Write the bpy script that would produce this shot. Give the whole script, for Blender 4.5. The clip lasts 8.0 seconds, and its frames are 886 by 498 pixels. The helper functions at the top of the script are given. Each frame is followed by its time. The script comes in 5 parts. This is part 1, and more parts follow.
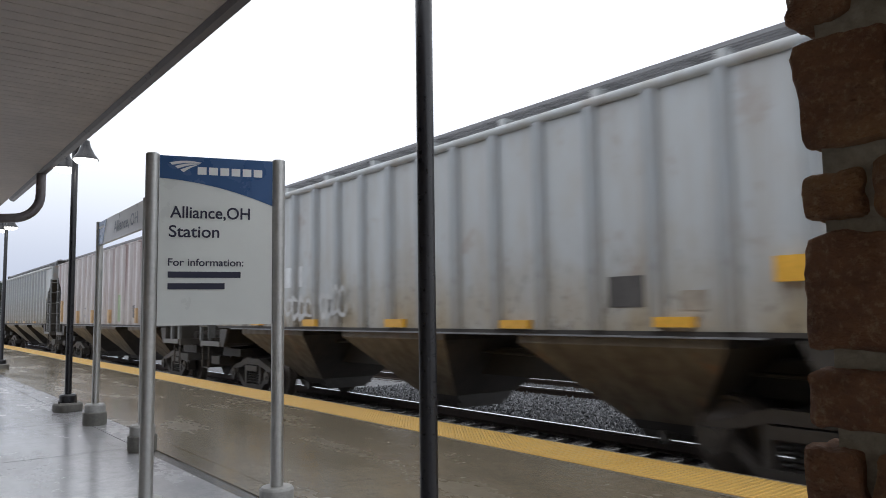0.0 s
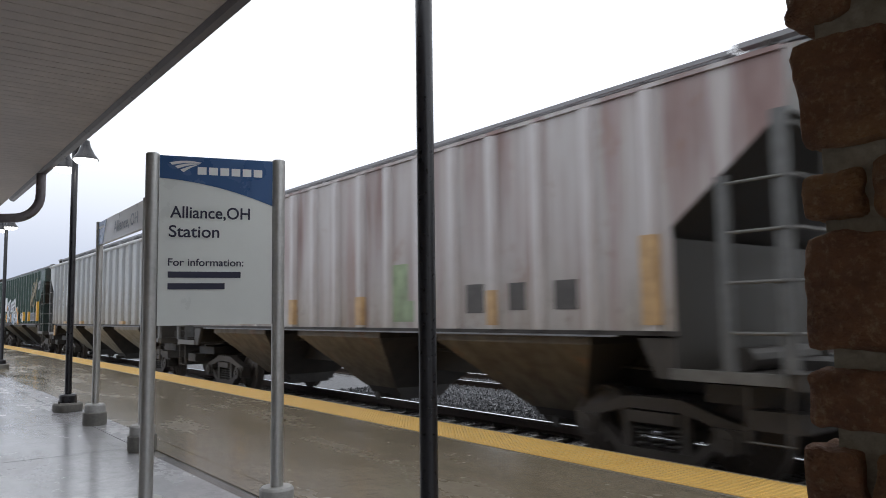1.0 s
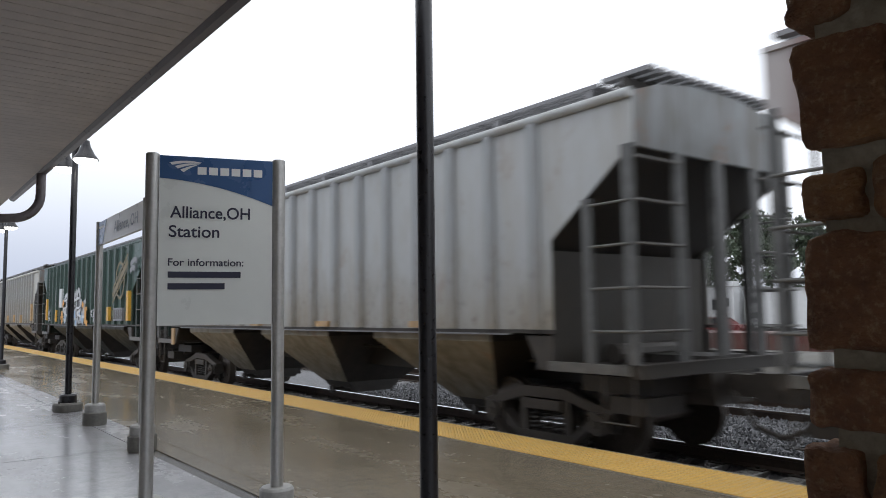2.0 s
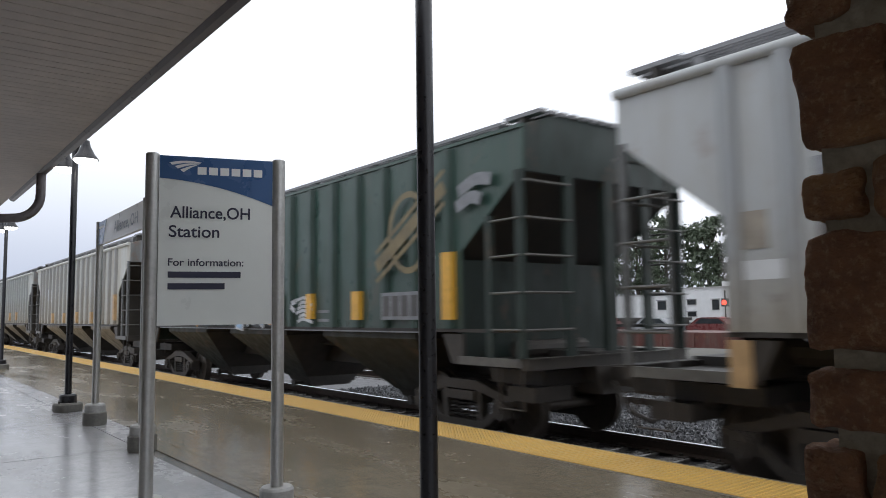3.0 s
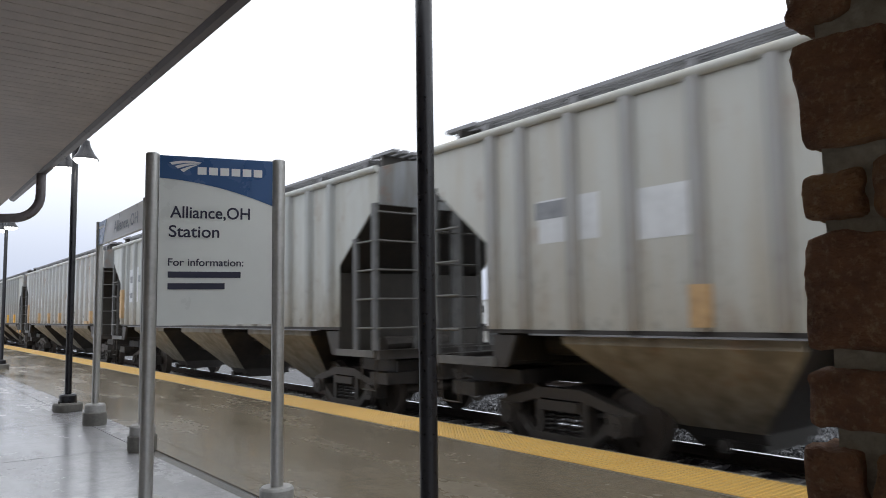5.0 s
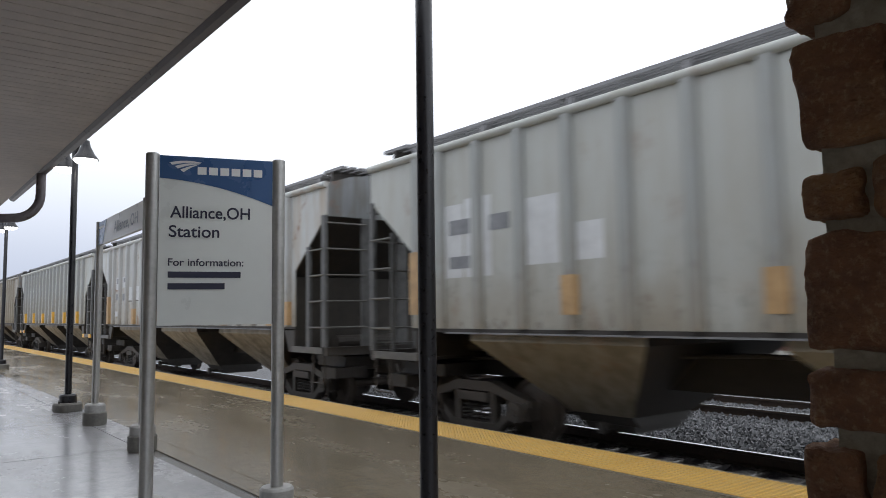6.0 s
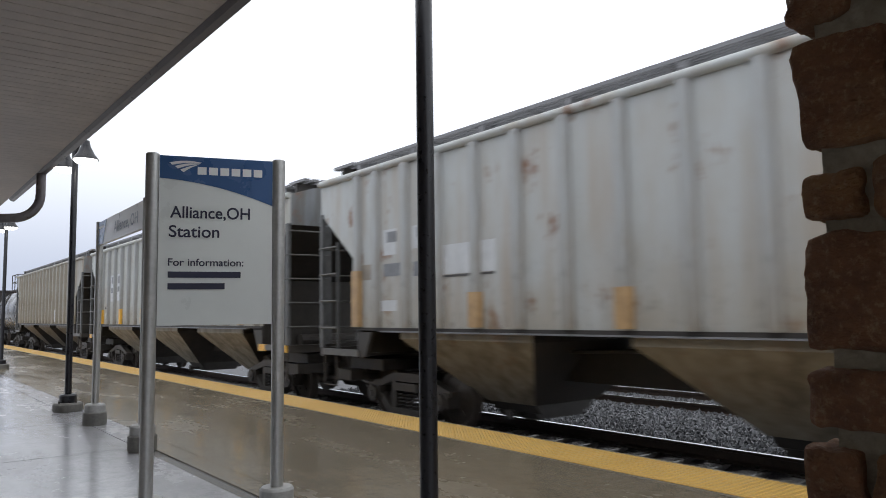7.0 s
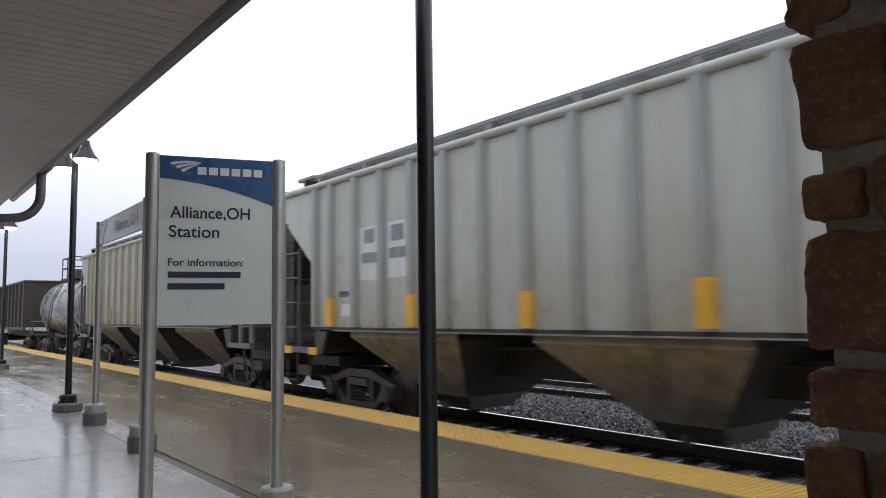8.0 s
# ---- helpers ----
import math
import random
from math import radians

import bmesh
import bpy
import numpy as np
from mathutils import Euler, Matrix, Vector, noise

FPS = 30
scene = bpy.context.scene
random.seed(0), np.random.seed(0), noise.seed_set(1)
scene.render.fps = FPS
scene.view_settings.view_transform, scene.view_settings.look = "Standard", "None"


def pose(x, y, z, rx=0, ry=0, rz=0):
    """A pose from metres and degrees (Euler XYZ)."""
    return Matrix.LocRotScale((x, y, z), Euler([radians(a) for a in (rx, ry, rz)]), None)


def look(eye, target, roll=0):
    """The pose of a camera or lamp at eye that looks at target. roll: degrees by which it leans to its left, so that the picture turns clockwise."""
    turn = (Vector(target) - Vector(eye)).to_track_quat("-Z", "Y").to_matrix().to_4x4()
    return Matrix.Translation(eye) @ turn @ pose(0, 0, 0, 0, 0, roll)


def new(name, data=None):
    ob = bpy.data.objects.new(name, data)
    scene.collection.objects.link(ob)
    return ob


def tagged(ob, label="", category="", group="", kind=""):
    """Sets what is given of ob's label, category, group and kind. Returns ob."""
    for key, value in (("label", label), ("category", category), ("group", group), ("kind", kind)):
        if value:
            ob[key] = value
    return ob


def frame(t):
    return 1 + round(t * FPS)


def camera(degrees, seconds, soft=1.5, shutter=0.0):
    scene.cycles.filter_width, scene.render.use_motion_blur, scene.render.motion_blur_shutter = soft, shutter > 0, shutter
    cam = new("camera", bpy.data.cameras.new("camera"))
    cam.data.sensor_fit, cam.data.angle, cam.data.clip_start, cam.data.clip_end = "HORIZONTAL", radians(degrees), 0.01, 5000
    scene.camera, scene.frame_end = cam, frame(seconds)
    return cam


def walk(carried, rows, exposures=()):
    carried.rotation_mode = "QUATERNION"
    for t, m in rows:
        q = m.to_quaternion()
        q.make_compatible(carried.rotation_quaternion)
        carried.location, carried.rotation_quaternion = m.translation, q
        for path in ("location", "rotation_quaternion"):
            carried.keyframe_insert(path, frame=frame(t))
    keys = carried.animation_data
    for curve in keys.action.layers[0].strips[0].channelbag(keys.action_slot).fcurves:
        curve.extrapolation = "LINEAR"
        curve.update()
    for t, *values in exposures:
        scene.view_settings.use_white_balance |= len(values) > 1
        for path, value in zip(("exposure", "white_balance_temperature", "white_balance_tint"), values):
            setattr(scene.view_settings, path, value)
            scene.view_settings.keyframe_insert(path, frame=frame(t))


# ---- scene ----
from mathutils import geometry

# ------------------------------------------------------------ camera
cam = camera(62.19, 8.0, soft=0.9, shutter=0.22)
EYE = Vector((0.0, 0.0, 1.42))
YAW, PITCH, ROLL = radians(52.26), radians(5.03), 0.785
AIM = EYE + Vector((-math.sin(YAW) * math.cos(PITCH), math.cos(YAW) * math.cos(PITCH), math.sin(PITCH))) * 10
walk(cam, [(0.0, look(EYE, AIM, -ROLL)), (8.0, look(EYE, AIM, -ROLL))], [(0.0, 0.0), (3.0, 0.0), (3.5, 0.12), (4.5, 0.15), (6.0, 0.0), (8.0, 0.0)])

# plan: the track runs along x, the platform lies between the station (y < 0) and the track
SPEED = 15.62            # metres a second, to +x
PITCH_CARS = 17.24        # one car, coupler to coupler
TRACK_Y, RAIL_Z = 7.69, -0.29
TRACK2_Y = 12.85
EDGE_Y = 5.97            # track-side edge of the warning strip
STRIP_W = 0.67
SEAM_Y = 2.35

# ------------------------------------------------------------ world and sun
world = bpy.data.worlds.new("overcast")
scene.world = world
world.use_nodes = True
wn, wl = world.node_tree.nodes, world.node_tree.links
wn.clear()
sky = wn.new("ShaderNodeTexSky")
sky.sky_type, sky.sun_disc = "NISHITA", False
sky.sun_elevation, sky.sun_rotation = radians(48), radians(20)
sky.air_density, sky.dust_density, sky.ozone_density = 1.0, 4.0, 1.0
grey = wn.new("ShaderNodeHueSaturation")
grey.inputs["Saturation"].default_value = 0.16
cloud = wn.new("ShaderNodeMix")
cloud.data_type = "RGBA"
cloud.inputs["Factor"].default_value = 0.8
# thick cloud: brighter overhead and over the tracks, blue-grey rain haze low down along the line
way = wn.new("ShaderNodeTexCoord")
split = wn.new("ShaderNodeSeparateXYZ")
wl.new(way.outputs["Generated"], split.inputs[0])
lift = wn.new("ShaderNodeMath")
lift.operation = "MULTIPLY_ADD"
lift.inputs[1].default_value, lift.inputs[2].default_value = 3.0, 0.6
wl.new(split.outputs[2], lift.inputs[0])
across = wn.new("ShaderNodeMath")
across.operation = "MULTIPLY_ADD"
across.inputs[1].default_value = 0.6
wl.new(split.outputs[0], across.inputs[0])
wl.new(lift.outputs[0], across.inputs[2])
veil = wn.new("ShaderNodeMapRange")
veil.interpolation_type = "SMOOTHSTEP"
for key, value in (("From Min", 0.1), ("From Max", 0.75), ("To Min", 0.0), ("To Max", 1.0)):
    veil.inputs[key].default_value = value
wl.new(across.outputs[0], veil.inputs["Value"])
tone = wn.new("ShaderNodeMix")
tone.data_type = "RGBA"
tone.inputs["A"].default_value = (5.5, 6.1, 7.6, 1)
tone.inputs["B"].default_value = (10.0, 10.5, 11.4, 1)
wl.new(veil.outputs[0], tone.inputs["Factor"])
wl.new(tone.outputs["Result"], cloud.inputs["B"])
back = wn.new("ShaderNodeBackground")
back.inputs["Strength"].default_value = 0.125
wout = wn.new("ShaderNodeOutputWorld")
wl.new(sky.outputs[0], grey.inputs["Color"])
wl.new(grey.outputs[0], cloud.inputs["A"])
wl.new(cloud.outputs["Result"], back.inputs[0])
wl.new(back.outputs[0], wout.inputs[0])
sun_data = bpy.data.lights.new("sun", "SUN")
sun_data.energy, sun_data.angle, sun_data.color = 0.5, radians(50), (1.0, 0.97, 0.93)
sun = new("sun", sun_data)
sun.matrix_world = look((0, 0, 30), (-3, 5, 0))


# ------------------------------------------------------------ materials
class Mat:
    """A small builder for node materials."""

    def __init__(self, name, rough=0.5, metal=0.0, spec=0.5):
        self.m = bpy.data.materials.new(name)
        self.m.use_nodes = True
        self.n, self.l = self.m.node_tree.nodes, self.m.node_tree.links
        self.b = self.n["Principled BSDF"]
        self.b.inputs["Roughness"].default_value = rough
        self.b.inputs["Metallic"].default_value = metal
        self.b.inputs["Specular IOR Level"].default_value = spec
        self.co = self.n.new("ShaderNodeTexCoord").outputs["Object"]

    def put(self, node_input, v):
        if isinstance(v, (int, float)):
            node_input.default_value = v
        elif isinstance(v, tuple):
            node_input.default_value = (*v, 1) if len(v) == 3 else v
        else:
            self.l.new(v, node_input)

    def noise(self, scale, stretch=(1, 1, 1), detail=4, rough=0.55, shift=(0, 0, 0), where=None):
        mp = self.n.new("ShaderNodeMapping")
        mp.inputs["Scale"].default_value = stretch
        mp.inputs["Location"].default_value = shift
        self.l.new(where or self.co, mp.inputs[0])
        t = self.n.new("ShaderNodeTexNoise")
        t.inputs["Scale"].default_value, t.inputs["Detail"].default_value = scale, detail
        t.inputs["Roughness"].default_value = rough
        self.l.new(mp.outputs[0], t.inputs["Vector"])
        return t.outputs["Fac"]

    def ramp(self, v, lo, hi, a=0.0, b=1.0):
        r = self.n.new("ShaderNodeMapRange")
        for k, x in zip(("From Min", "From Max", "To Min", "To Max"), (lo, hi, a, b)):
            r.inputs[k].default_value = x
        self.l.new(v, r.inputs["Value"])
        return r.outputs[0]

    def math(self, op, a, b=0.0):
        k = self.n.new("ShaderNodeMath")
        k.operation = op
        self.put(k.inputs[0], a)
        self.put(k.inputs[1], b)
        return k.outputs[0]

    def mix(self, f, a, b):
        k = self.n.new("ShaderNodeMix")
        k.data_type = "RGBA"
        self.put(k.inputs["Factor"], f)
        self.put(k.inputs["A"], a)
        self.put(k.inputs["B"], b)
        return k.outputs["Result"]

    def axis(self, i):
        s = self.n.new("ShaderNodeSeparateXYZ")
        self.l.new(self.co, s.inputs[0])
        return s.outputs[i]

    def chance(self):
        return self.n.new("ShaderNodeObjectInfo").outputs["Random"]

    def island(self):
        return self.n.new("ShaderNodeNewGeometry").outputs["Random Per Island"]

    def world_place(self):
        return self.n.new("ShaderNodeNewGeometry").outputs["Position"]

    def color(self, c):
        self.put(self.b.inputs["Base Color"], c)
        return self

    def rough(self, r):
        self.put(self.b.inputs["Roughness"], r)
        return self

    def bump(self, h, strength=0.3, dist=0.01):
        k = self.n.new("ShaderNodeBump")
        k.inputs["Strength"].default_value, k.inputs["Distance"].default_value = strength, dist
        self.l.new(h, k.inputs["Height"])
        self.l.new(k.outputs[0], self.b.inputs["Normal"])
        return self

    def glow(self, c, power):
        self.put(self.b.inputs["Emission Color"], c)
        self.b.inputs["Emission Strength"].default_value = power
        return self


def car_paint(name, base, streak, streak_amount=0.5, rust=0.25, grime=(0.16, 0.14, 0.11), grime_amount=0.5, rough=0.42, runs_down=0.0, splash=0.5, soot=(0.27, 0.225, 0.16)):
    """Weathered car paint: broad fading, streaks running down, rust spots, dust and track splash from the sill upwards."""
    k = Mat(name, rough)
    broad = k.noise(0.55, (1, 1, 0.5), 3)
    c = k.mix(k.ramp(broad, 0.3, 0.75, 0.0, 0.5), base, tuple(v * 0.8 for v in base))
    runs = k.noise(2.2, (1.5, 1.5, 0.1), 5, 0.62)
    patch_n = k.noise(0.42, (1, 1, 0.6), 2, 0.5, (4, 2, 1))
    amount = k.math("MULTIPLY", k.ramp(runs, 0.44, 0.62), k.ramp(patch_n, 0.36, 0.6, 0.1, streak_amount))
    c = k.mix(amount, c, streak)
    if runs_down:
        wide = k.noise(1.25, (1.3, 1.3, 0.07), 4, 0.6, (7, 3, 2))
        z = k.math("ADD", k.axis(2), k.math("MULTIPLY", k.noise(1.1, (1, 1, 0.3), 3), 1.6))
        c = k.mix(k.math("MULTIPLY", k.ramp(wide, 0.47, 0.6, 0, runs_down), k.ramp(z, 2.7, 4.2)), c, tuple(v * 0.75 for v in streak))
    spots = k.noise(2.1, (1, 1, 0.7), 6, 0.68, (9, 1, 5))
    c = k.mix(k.ramp(spots, 0.57, 0.66, 0, min(1.0, rust * 1.4)), c, (0.23, 0.1, 0.045))
    dust = k.noise(5.5, (1, 1, 0.35), 5, 0.6, (2, 7, 3))
    c = k.mix(k.ramp(dust, 0.42, 0.8, 0, grime_amount), c, grime)
    if splash:
        ragged = k.math("ADD", k.axis(2), k.math("MULTIPLY", k.noise(1.3, (1, 1, 0.5), 5, 0.62, (1, 8, 4)), -3.2))
        c = k.mix(k.ramp(ragged, 0.75, -0.35, 0, min(1.0, splash * 1.3)), c, soot)
        speck = k.noise(7.0, (1, 1, 0.6), 5, 0.7, (3, 3, 9))
        c = k.mix(k.math("MULTIPLY", k.ramp(speck, 0.54, 0.64, 0, splash), k.ramp(k.axis(2), 2.6, 1.5)), c, (0.11, 0.09, 0.07))
    k.color(c)
    k.rough(k.ramp(dust, 0.3, 0.7, rough - 0.12, rough + 0.2))
    k.bump(k.noise(3.0, (1, 1, 0.8), 3), 0.15, 0.02)
    return k.m


def plain(name, base, rough=0.6, metal=0.0, grain=8.0, vary=0.25, bump=0.2, dist=0.004, spec=0.5):
    k = Mat(name, rough, metal, spec)
    a = k.noise(grain, (1, 1, 1), 5, 0.6)
    b = k.noise(grain * 0.16, (1, 1, 1), 3, 0.5, (3, 5, 2))
    c = k.mix(k.ramp(a, 0.3, 0.7), tuple(v * (1 - vary) for v in base), tuple(min(1, v * (1 + vary)) for v in base))
    c = k.mix(k.ramp(b, 0.35, 0.7, 0, 0.45), c, tuple(v * 0.72 for v in base))
    k.color(c)
    k.rough(k.ramp(a, 0.3, 0.7, max(0.03, rough - 0.1), min(1, rough + 0.1)))
    k.bump(a, bump, dist)
    return k.m


def wet_concrete(name, base, stain, dry=0.34, wet=0.04, pool=0.5):
    """Rain-wet concrete: fine grain, brown stains, long shallow films of water and drip marks."""
    k = Mat(name, 0.3)
    p = k.world_place()
    fine = k.noise(42, (1, 1, 1), 4, 0.7, (0, 0, 0), p)
    mid = k.noise(1.7, (0.8, 1.3, 1), 7, 0.62, (2, 1, 0), p)
    big = k.noise(0.42, (0.7, 1.7, 1), 3, 0.5, (5, 3, 0), p)
    film = k.noise(0.8, (0.6, 2.2, 1), 4, 0.5, (8, 2, 0), p)
    blot = k.noise(6.5, (1, 1.4, 1), 5, 0.65, (4, 4, 0), p)
    c = k.mix(k.ramp(fine, 0.3, 0.7), tuple(v * 0.86 for v in base), tuple(v * 1.12 for v in base))
    c = k.mix(k.ramp(mid, 0.36, 0.7, 0, 0.6), c, stain)
    c = k.mix(k.ramp(big, 0.34, 0.68, 0, 0.35), c, tuple(v * 0.72 for v in base))
    c = k.mix(k.ramp(blot, 0.46, 0.68, 0, 0.6), c, stain)
    c = k.mix(k.ramp(film, 0.5, 0.75, 0, 0.25), c, tuple(min(1, v * 1.35) for v in base))
    k.color(c)
    pooled = k.math("ADD", k.math("MULTIPLY", film, 0.7), k.math("MULTIPLY", big, 0.5))
    r = k.ramp(pooled, pool - 0.1, pool + 0.2, dry, wet)
    k.rough(k.math("ADD", r, k.ramp(blot, 0.35, 0.7, -0.03, 0.08)))
    rip = k.noise(9, (1, 1, 1), 3, 0.55, (1, 1, 1), p)
    k.bump(k.math("ADD", k.math("MULTIPLY", fine, 0.3), k.math("MULTIPLY", rip, 0.9)), 0.32, 0.008)
    k.b.inputs["Coat Weight"].default_value = 0.3
    k.b.inputs["Coat Roughness"].default_value = 0.16
    return k.m


M_WALK = wet_concrete("wet_walk_concrete", (0.5, 0.5, 0.525), (0.27, 0.27, 0.285), 0.3, 0.09, 0.54)
M_PLAT = wet_concrete("wet_platform_concrete", (0.25, 0.212, 0.155), (0.175, 0.144, 0.102), 0.32, 0.07, 0.53)
M_BAND = wet_concrete("wet_band_concrete", (0.15, 0.145, 0.14), (0.1, 0.095, 0.09), 0.3, 0.06, 0.5)
M_EDGE = plain("edge_concrete", (0.2, 0.175, 0.14), 0.5, 0, 14)
M_YELLOW = plain("yellow_warning_tile", (0.70, 0.44, 0.12), 0.38, 0, 9, 0.1, 0.1)
M_FOOT = plain("footing_concrete", (0.17, 0.165, 0.15), 0.6, 0, 20, 0.3, 0.4)
M_FOOT_LIGHT = plain("collar_concrete", (0.42, 0.42, 0.41), 0.5, 0, 20, 0.2, 0.3)
M_BLACK = plain("black_pole_paint", (0.012, 0.012, 0.016), 0.33, 0, 30, 0.3, 0.1)
M_ALU = plain("brushed_aluminium", (0.5, 0.5, 0.49), 0.42, 0.75, 24, 0.12, 0.08)
M_PANEL = plain("sign_panel_grey", (0.74, 0.77, 0.75), 0.35, 0, 3, 0.04, 0.02)
M_BLUE = plain("sign_blue", (0.035, 0.1, 0.25), 0.3, 0, 3, 0.06, 0.02)
M_PALE = plain("sign_pale_blue", (0.22, 0.33, 0.55), 0.3, 0, 3, 0.06, 0.02)
M_WHITE = plain("white_vinyl", (0.8, 0.8, 0.8), 0.35, 0, 6, 0.04, 0.02)
M_INK = plain("dark_lettering", (0.018, 0.02, 0.05), 0.4, 0, 6, 0.1, 0.02)
M_INK_GREY = plain("grey_lettering", (0.3, 0.33, 0.38), 0.4, 0, 6, 0.1, 0.02)
M_SOFFIT = plain("soffit_board", (0.55, 0.495, 0.45), 0.55, 0, 7, 0.12, 0.15, 0.003)
M_GUTTER = plain("gutter_metal", (0.14, 0.125, 0.13), 0.35, 0.2, 12, 0.15, 0.1)
M_RAIL = plain("rail_rust", (0.07, 0.05, 0.04), 0.6, 0.3, 18, 0.3, 0.3)
M_RAILTOP = plain("polished_rail", (0.75, 0.76, 0.78), 0.18, 1.0, 30, 0.08, 0.05)
M_TIE = plain("wet_tie_wood", (0.26, 0.255, 0.25), 0.16, 0, 16, 0.4, 0.5, 0.01)
M_STEEL = plain("truck_steel", (0.058, 0.05, 0.044), 0.55, 0.1, 12, 0.35, 0.3)
M_WHEEL = plain("wheel_steel", (0.085, 0.07, 0.06), 0.5, 0.3, 12, 0.3, 0.2)
M_UNDER = plain("underframe_black", (0.046, 0.041, 0.038), 0.6, 0, 9, 0.35, 0.2)
M_GRATE = plain("galvanised_grating", (0.23, 0.23, 0.24), 0.45, 0.3, 20, 0.2, 0.2)
M_REFLECT = plain("yellow_reflector", (0.78, 0.43, 0.06), 0.35, 0, 12, 0.15, 0.05)
M_ORANGE = plain("faded_orange_reflector", (0.5, 0.33, 0.17), 0.45, 0, 6, 0.25, 0.05)
M_PATCHW = plain("white_patch", (0.66, 0.68, 0.7), 0.4, 0, 5, 0.12, 0.05)
M_PATCHD = plain("dark_stencil", (0.09, 0.085, 0.085), 0.5, 0, 6, 0.3, 0.05)
M_PATCHG = plain("faded_stencil", (0.24, 0.25, 0.27), 0.5, 0, 6, 0.3, 0.05)
# end steel: grime plus the shade between cars, both in the colour
M_GRIME_SHADE = plain("grimy_shaded_end_steel", (0.05, 0.044, 0.039), 0.55, 0, 5, 0.4, 0.3)
M_LADDER = plain("worn_ladder_steel", (0.12, 0.122, 0.122), 0.5, 0, 5, 0.35, 0.3)
# end sheets: grime, and a darker tone painted in for their shaded facing
M_ENDSHEET = car_paint("grimy_shaded_end_sheet_paint", (0.25, 0.27, 0.285), (0.13, 0.115, 0.1), 0.7, 0.5, (0.15, 0.13, 0.1), 0.6, splash=0.0)
M_STEP = plain("worn_step_steel", (0.12, 0.117, 0.11), 0.5, 0, 5, 0.4, 0.3)
# near-black that paints in the shade on bay slopes, ridges and floor
M_BAYDARK = plain("bay_shade_black", (0.05, 0.043, 0.038), 0.6, 0, 4, 0.5, 0.3)
# bulkhead colour lowered to hold the deep shade between two cars
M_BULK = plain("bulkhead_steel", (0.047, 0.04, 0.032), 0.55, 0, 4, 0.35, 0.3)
M_PATCHB = plain("brown_overpaint", (0.32, 0.285, 0.24), 0.5, 0, 5, 0.3, 0.05)


# ------------------------------------------------------------ mesh helpers
def box(bm, x0, x1, y0, y1, z0, z1):
    v = [bm.verts.new(p) for p in ((x0, y0, z0), (x1, y0, z0), (x1, y1, z0), (x0, y1, z0), (x0, y0, z1), (x1, y0, z1), (x1, y1, z1), (x0, y1, z1))]
    for f in ((3, 2, 1, 0), (4, 5, 6, 7), (0, 1, 5, 4), (1, 2, 6, 5), (2, 3, 7, 6), (3, 0, 4, 7)):
        bm.faces.new([v[i] for i in f])


def prism(bm, pts, axis, lo, hi):
    """A polygon drawn in the plane across an axis, pushed from lo to hi along it."""
    def at(a, b, c):
        return {0: (c, a, b), 1: (a, c, b), 2: (a, b, c)}[axis]
    u = [bm.verts.new(at(a, b, lo)) for a, b in pts]
    w = [bm.verts.new(at(a, b, hi)) for a, b in pts]
    n = len(pts)
    for i in range(n):
        bm.faces.new((u[i], u[(i + 1) % n], w[(i + 1) % n], w[i]))
    bm.faces.new(u[::-1])
    bm.faces.new(w)


def tube(bm, path, r, seg=10, closed_ends=True):
    """A round bar along a list of points; r is a number or one for each point."""
    rs = r if isinstance(r, (list, tuple)) else [r] * len(path)
    rings = []
    pts = [Vector(p) for p in path]
    ways = [(pts[min(i + 1, len(pts) - 1)] - pts[max(i - 1, 0)]).normalized() for i in range(len(pts))]
    steady = min((Vector((1, 0, 0)), Vector((0, 1, 0)), Vector((0, 0, 1))), key=lambda v: max(abs(w.dot(v)) for w in ways))
    for i, p in enumerate(pts):
        d = ways[i]
        side = d.cross(steady).normalized()
        up = side.cross(d)
        rings.append([bm.verts.new(p + (side * math.cos(a) + up * math.sin(a)) * rs[i]) for a in [math.tau * k / seg for k in range(seg)]])
    for a, b in zip(rings, rings[1:]):
        for k in range(seg):
            bm.faces.new((a[k], a[(k + 1) % seg], b[(k + 1) % seg], b[k]))
    if closed_ends:
        bm.faces.new(rings[0][::-1])
        bm.faces.new(rings[-1])


def lathe(bm, prof, seg=24, centre=(0, 0, 0), axis=2):
    """Radius and height pairs turned round an upright (2) or crosswise (1) axis."""
    cx, cy, cz = centre
    rings = []
    for r, h in prof:
        ring = []
        for k in range(seg):
            a = math.tau * k / seg
            c, s = r * math.cos(a), r * math.sin(a)
            ring.append(bm.verts.new((cx + c, cy + s, cz + h) if axis == 2 else (cx + c, cy + h, cz + s) if axis == 1 else (cx + h, cy + c, cz + s)))
        rings.append(ring)
    for a, b in zip(rings, rings[1:]):
        for k in range(seg):
            bm.faces.new((a[k], a[(k + 1) % seg], b[(k + 1) % seg], b[k]))
    bm.faces.new(rings[0][::-1])
    bm.faces.new(rings[-1])


def sheet(bm, pts, thick):
    """A flat plate of some thickness over three or more points in space."""
    ps = [Vector(p) for p in pts]
    n = geometry.normal(ps[:3]) * thick
    a = [bm.verts.new(p) for p in ps]
    b = [bm.verts.new(p + n) for p in ps]
    k = len(ps)
    bm.faces.new(a[::-1])
    bm.faces.new(b)
    for i in range(k):
        bm.faces.new((a[i], a[(i + 1) % k], b[(i + 1) % k], b[i]))


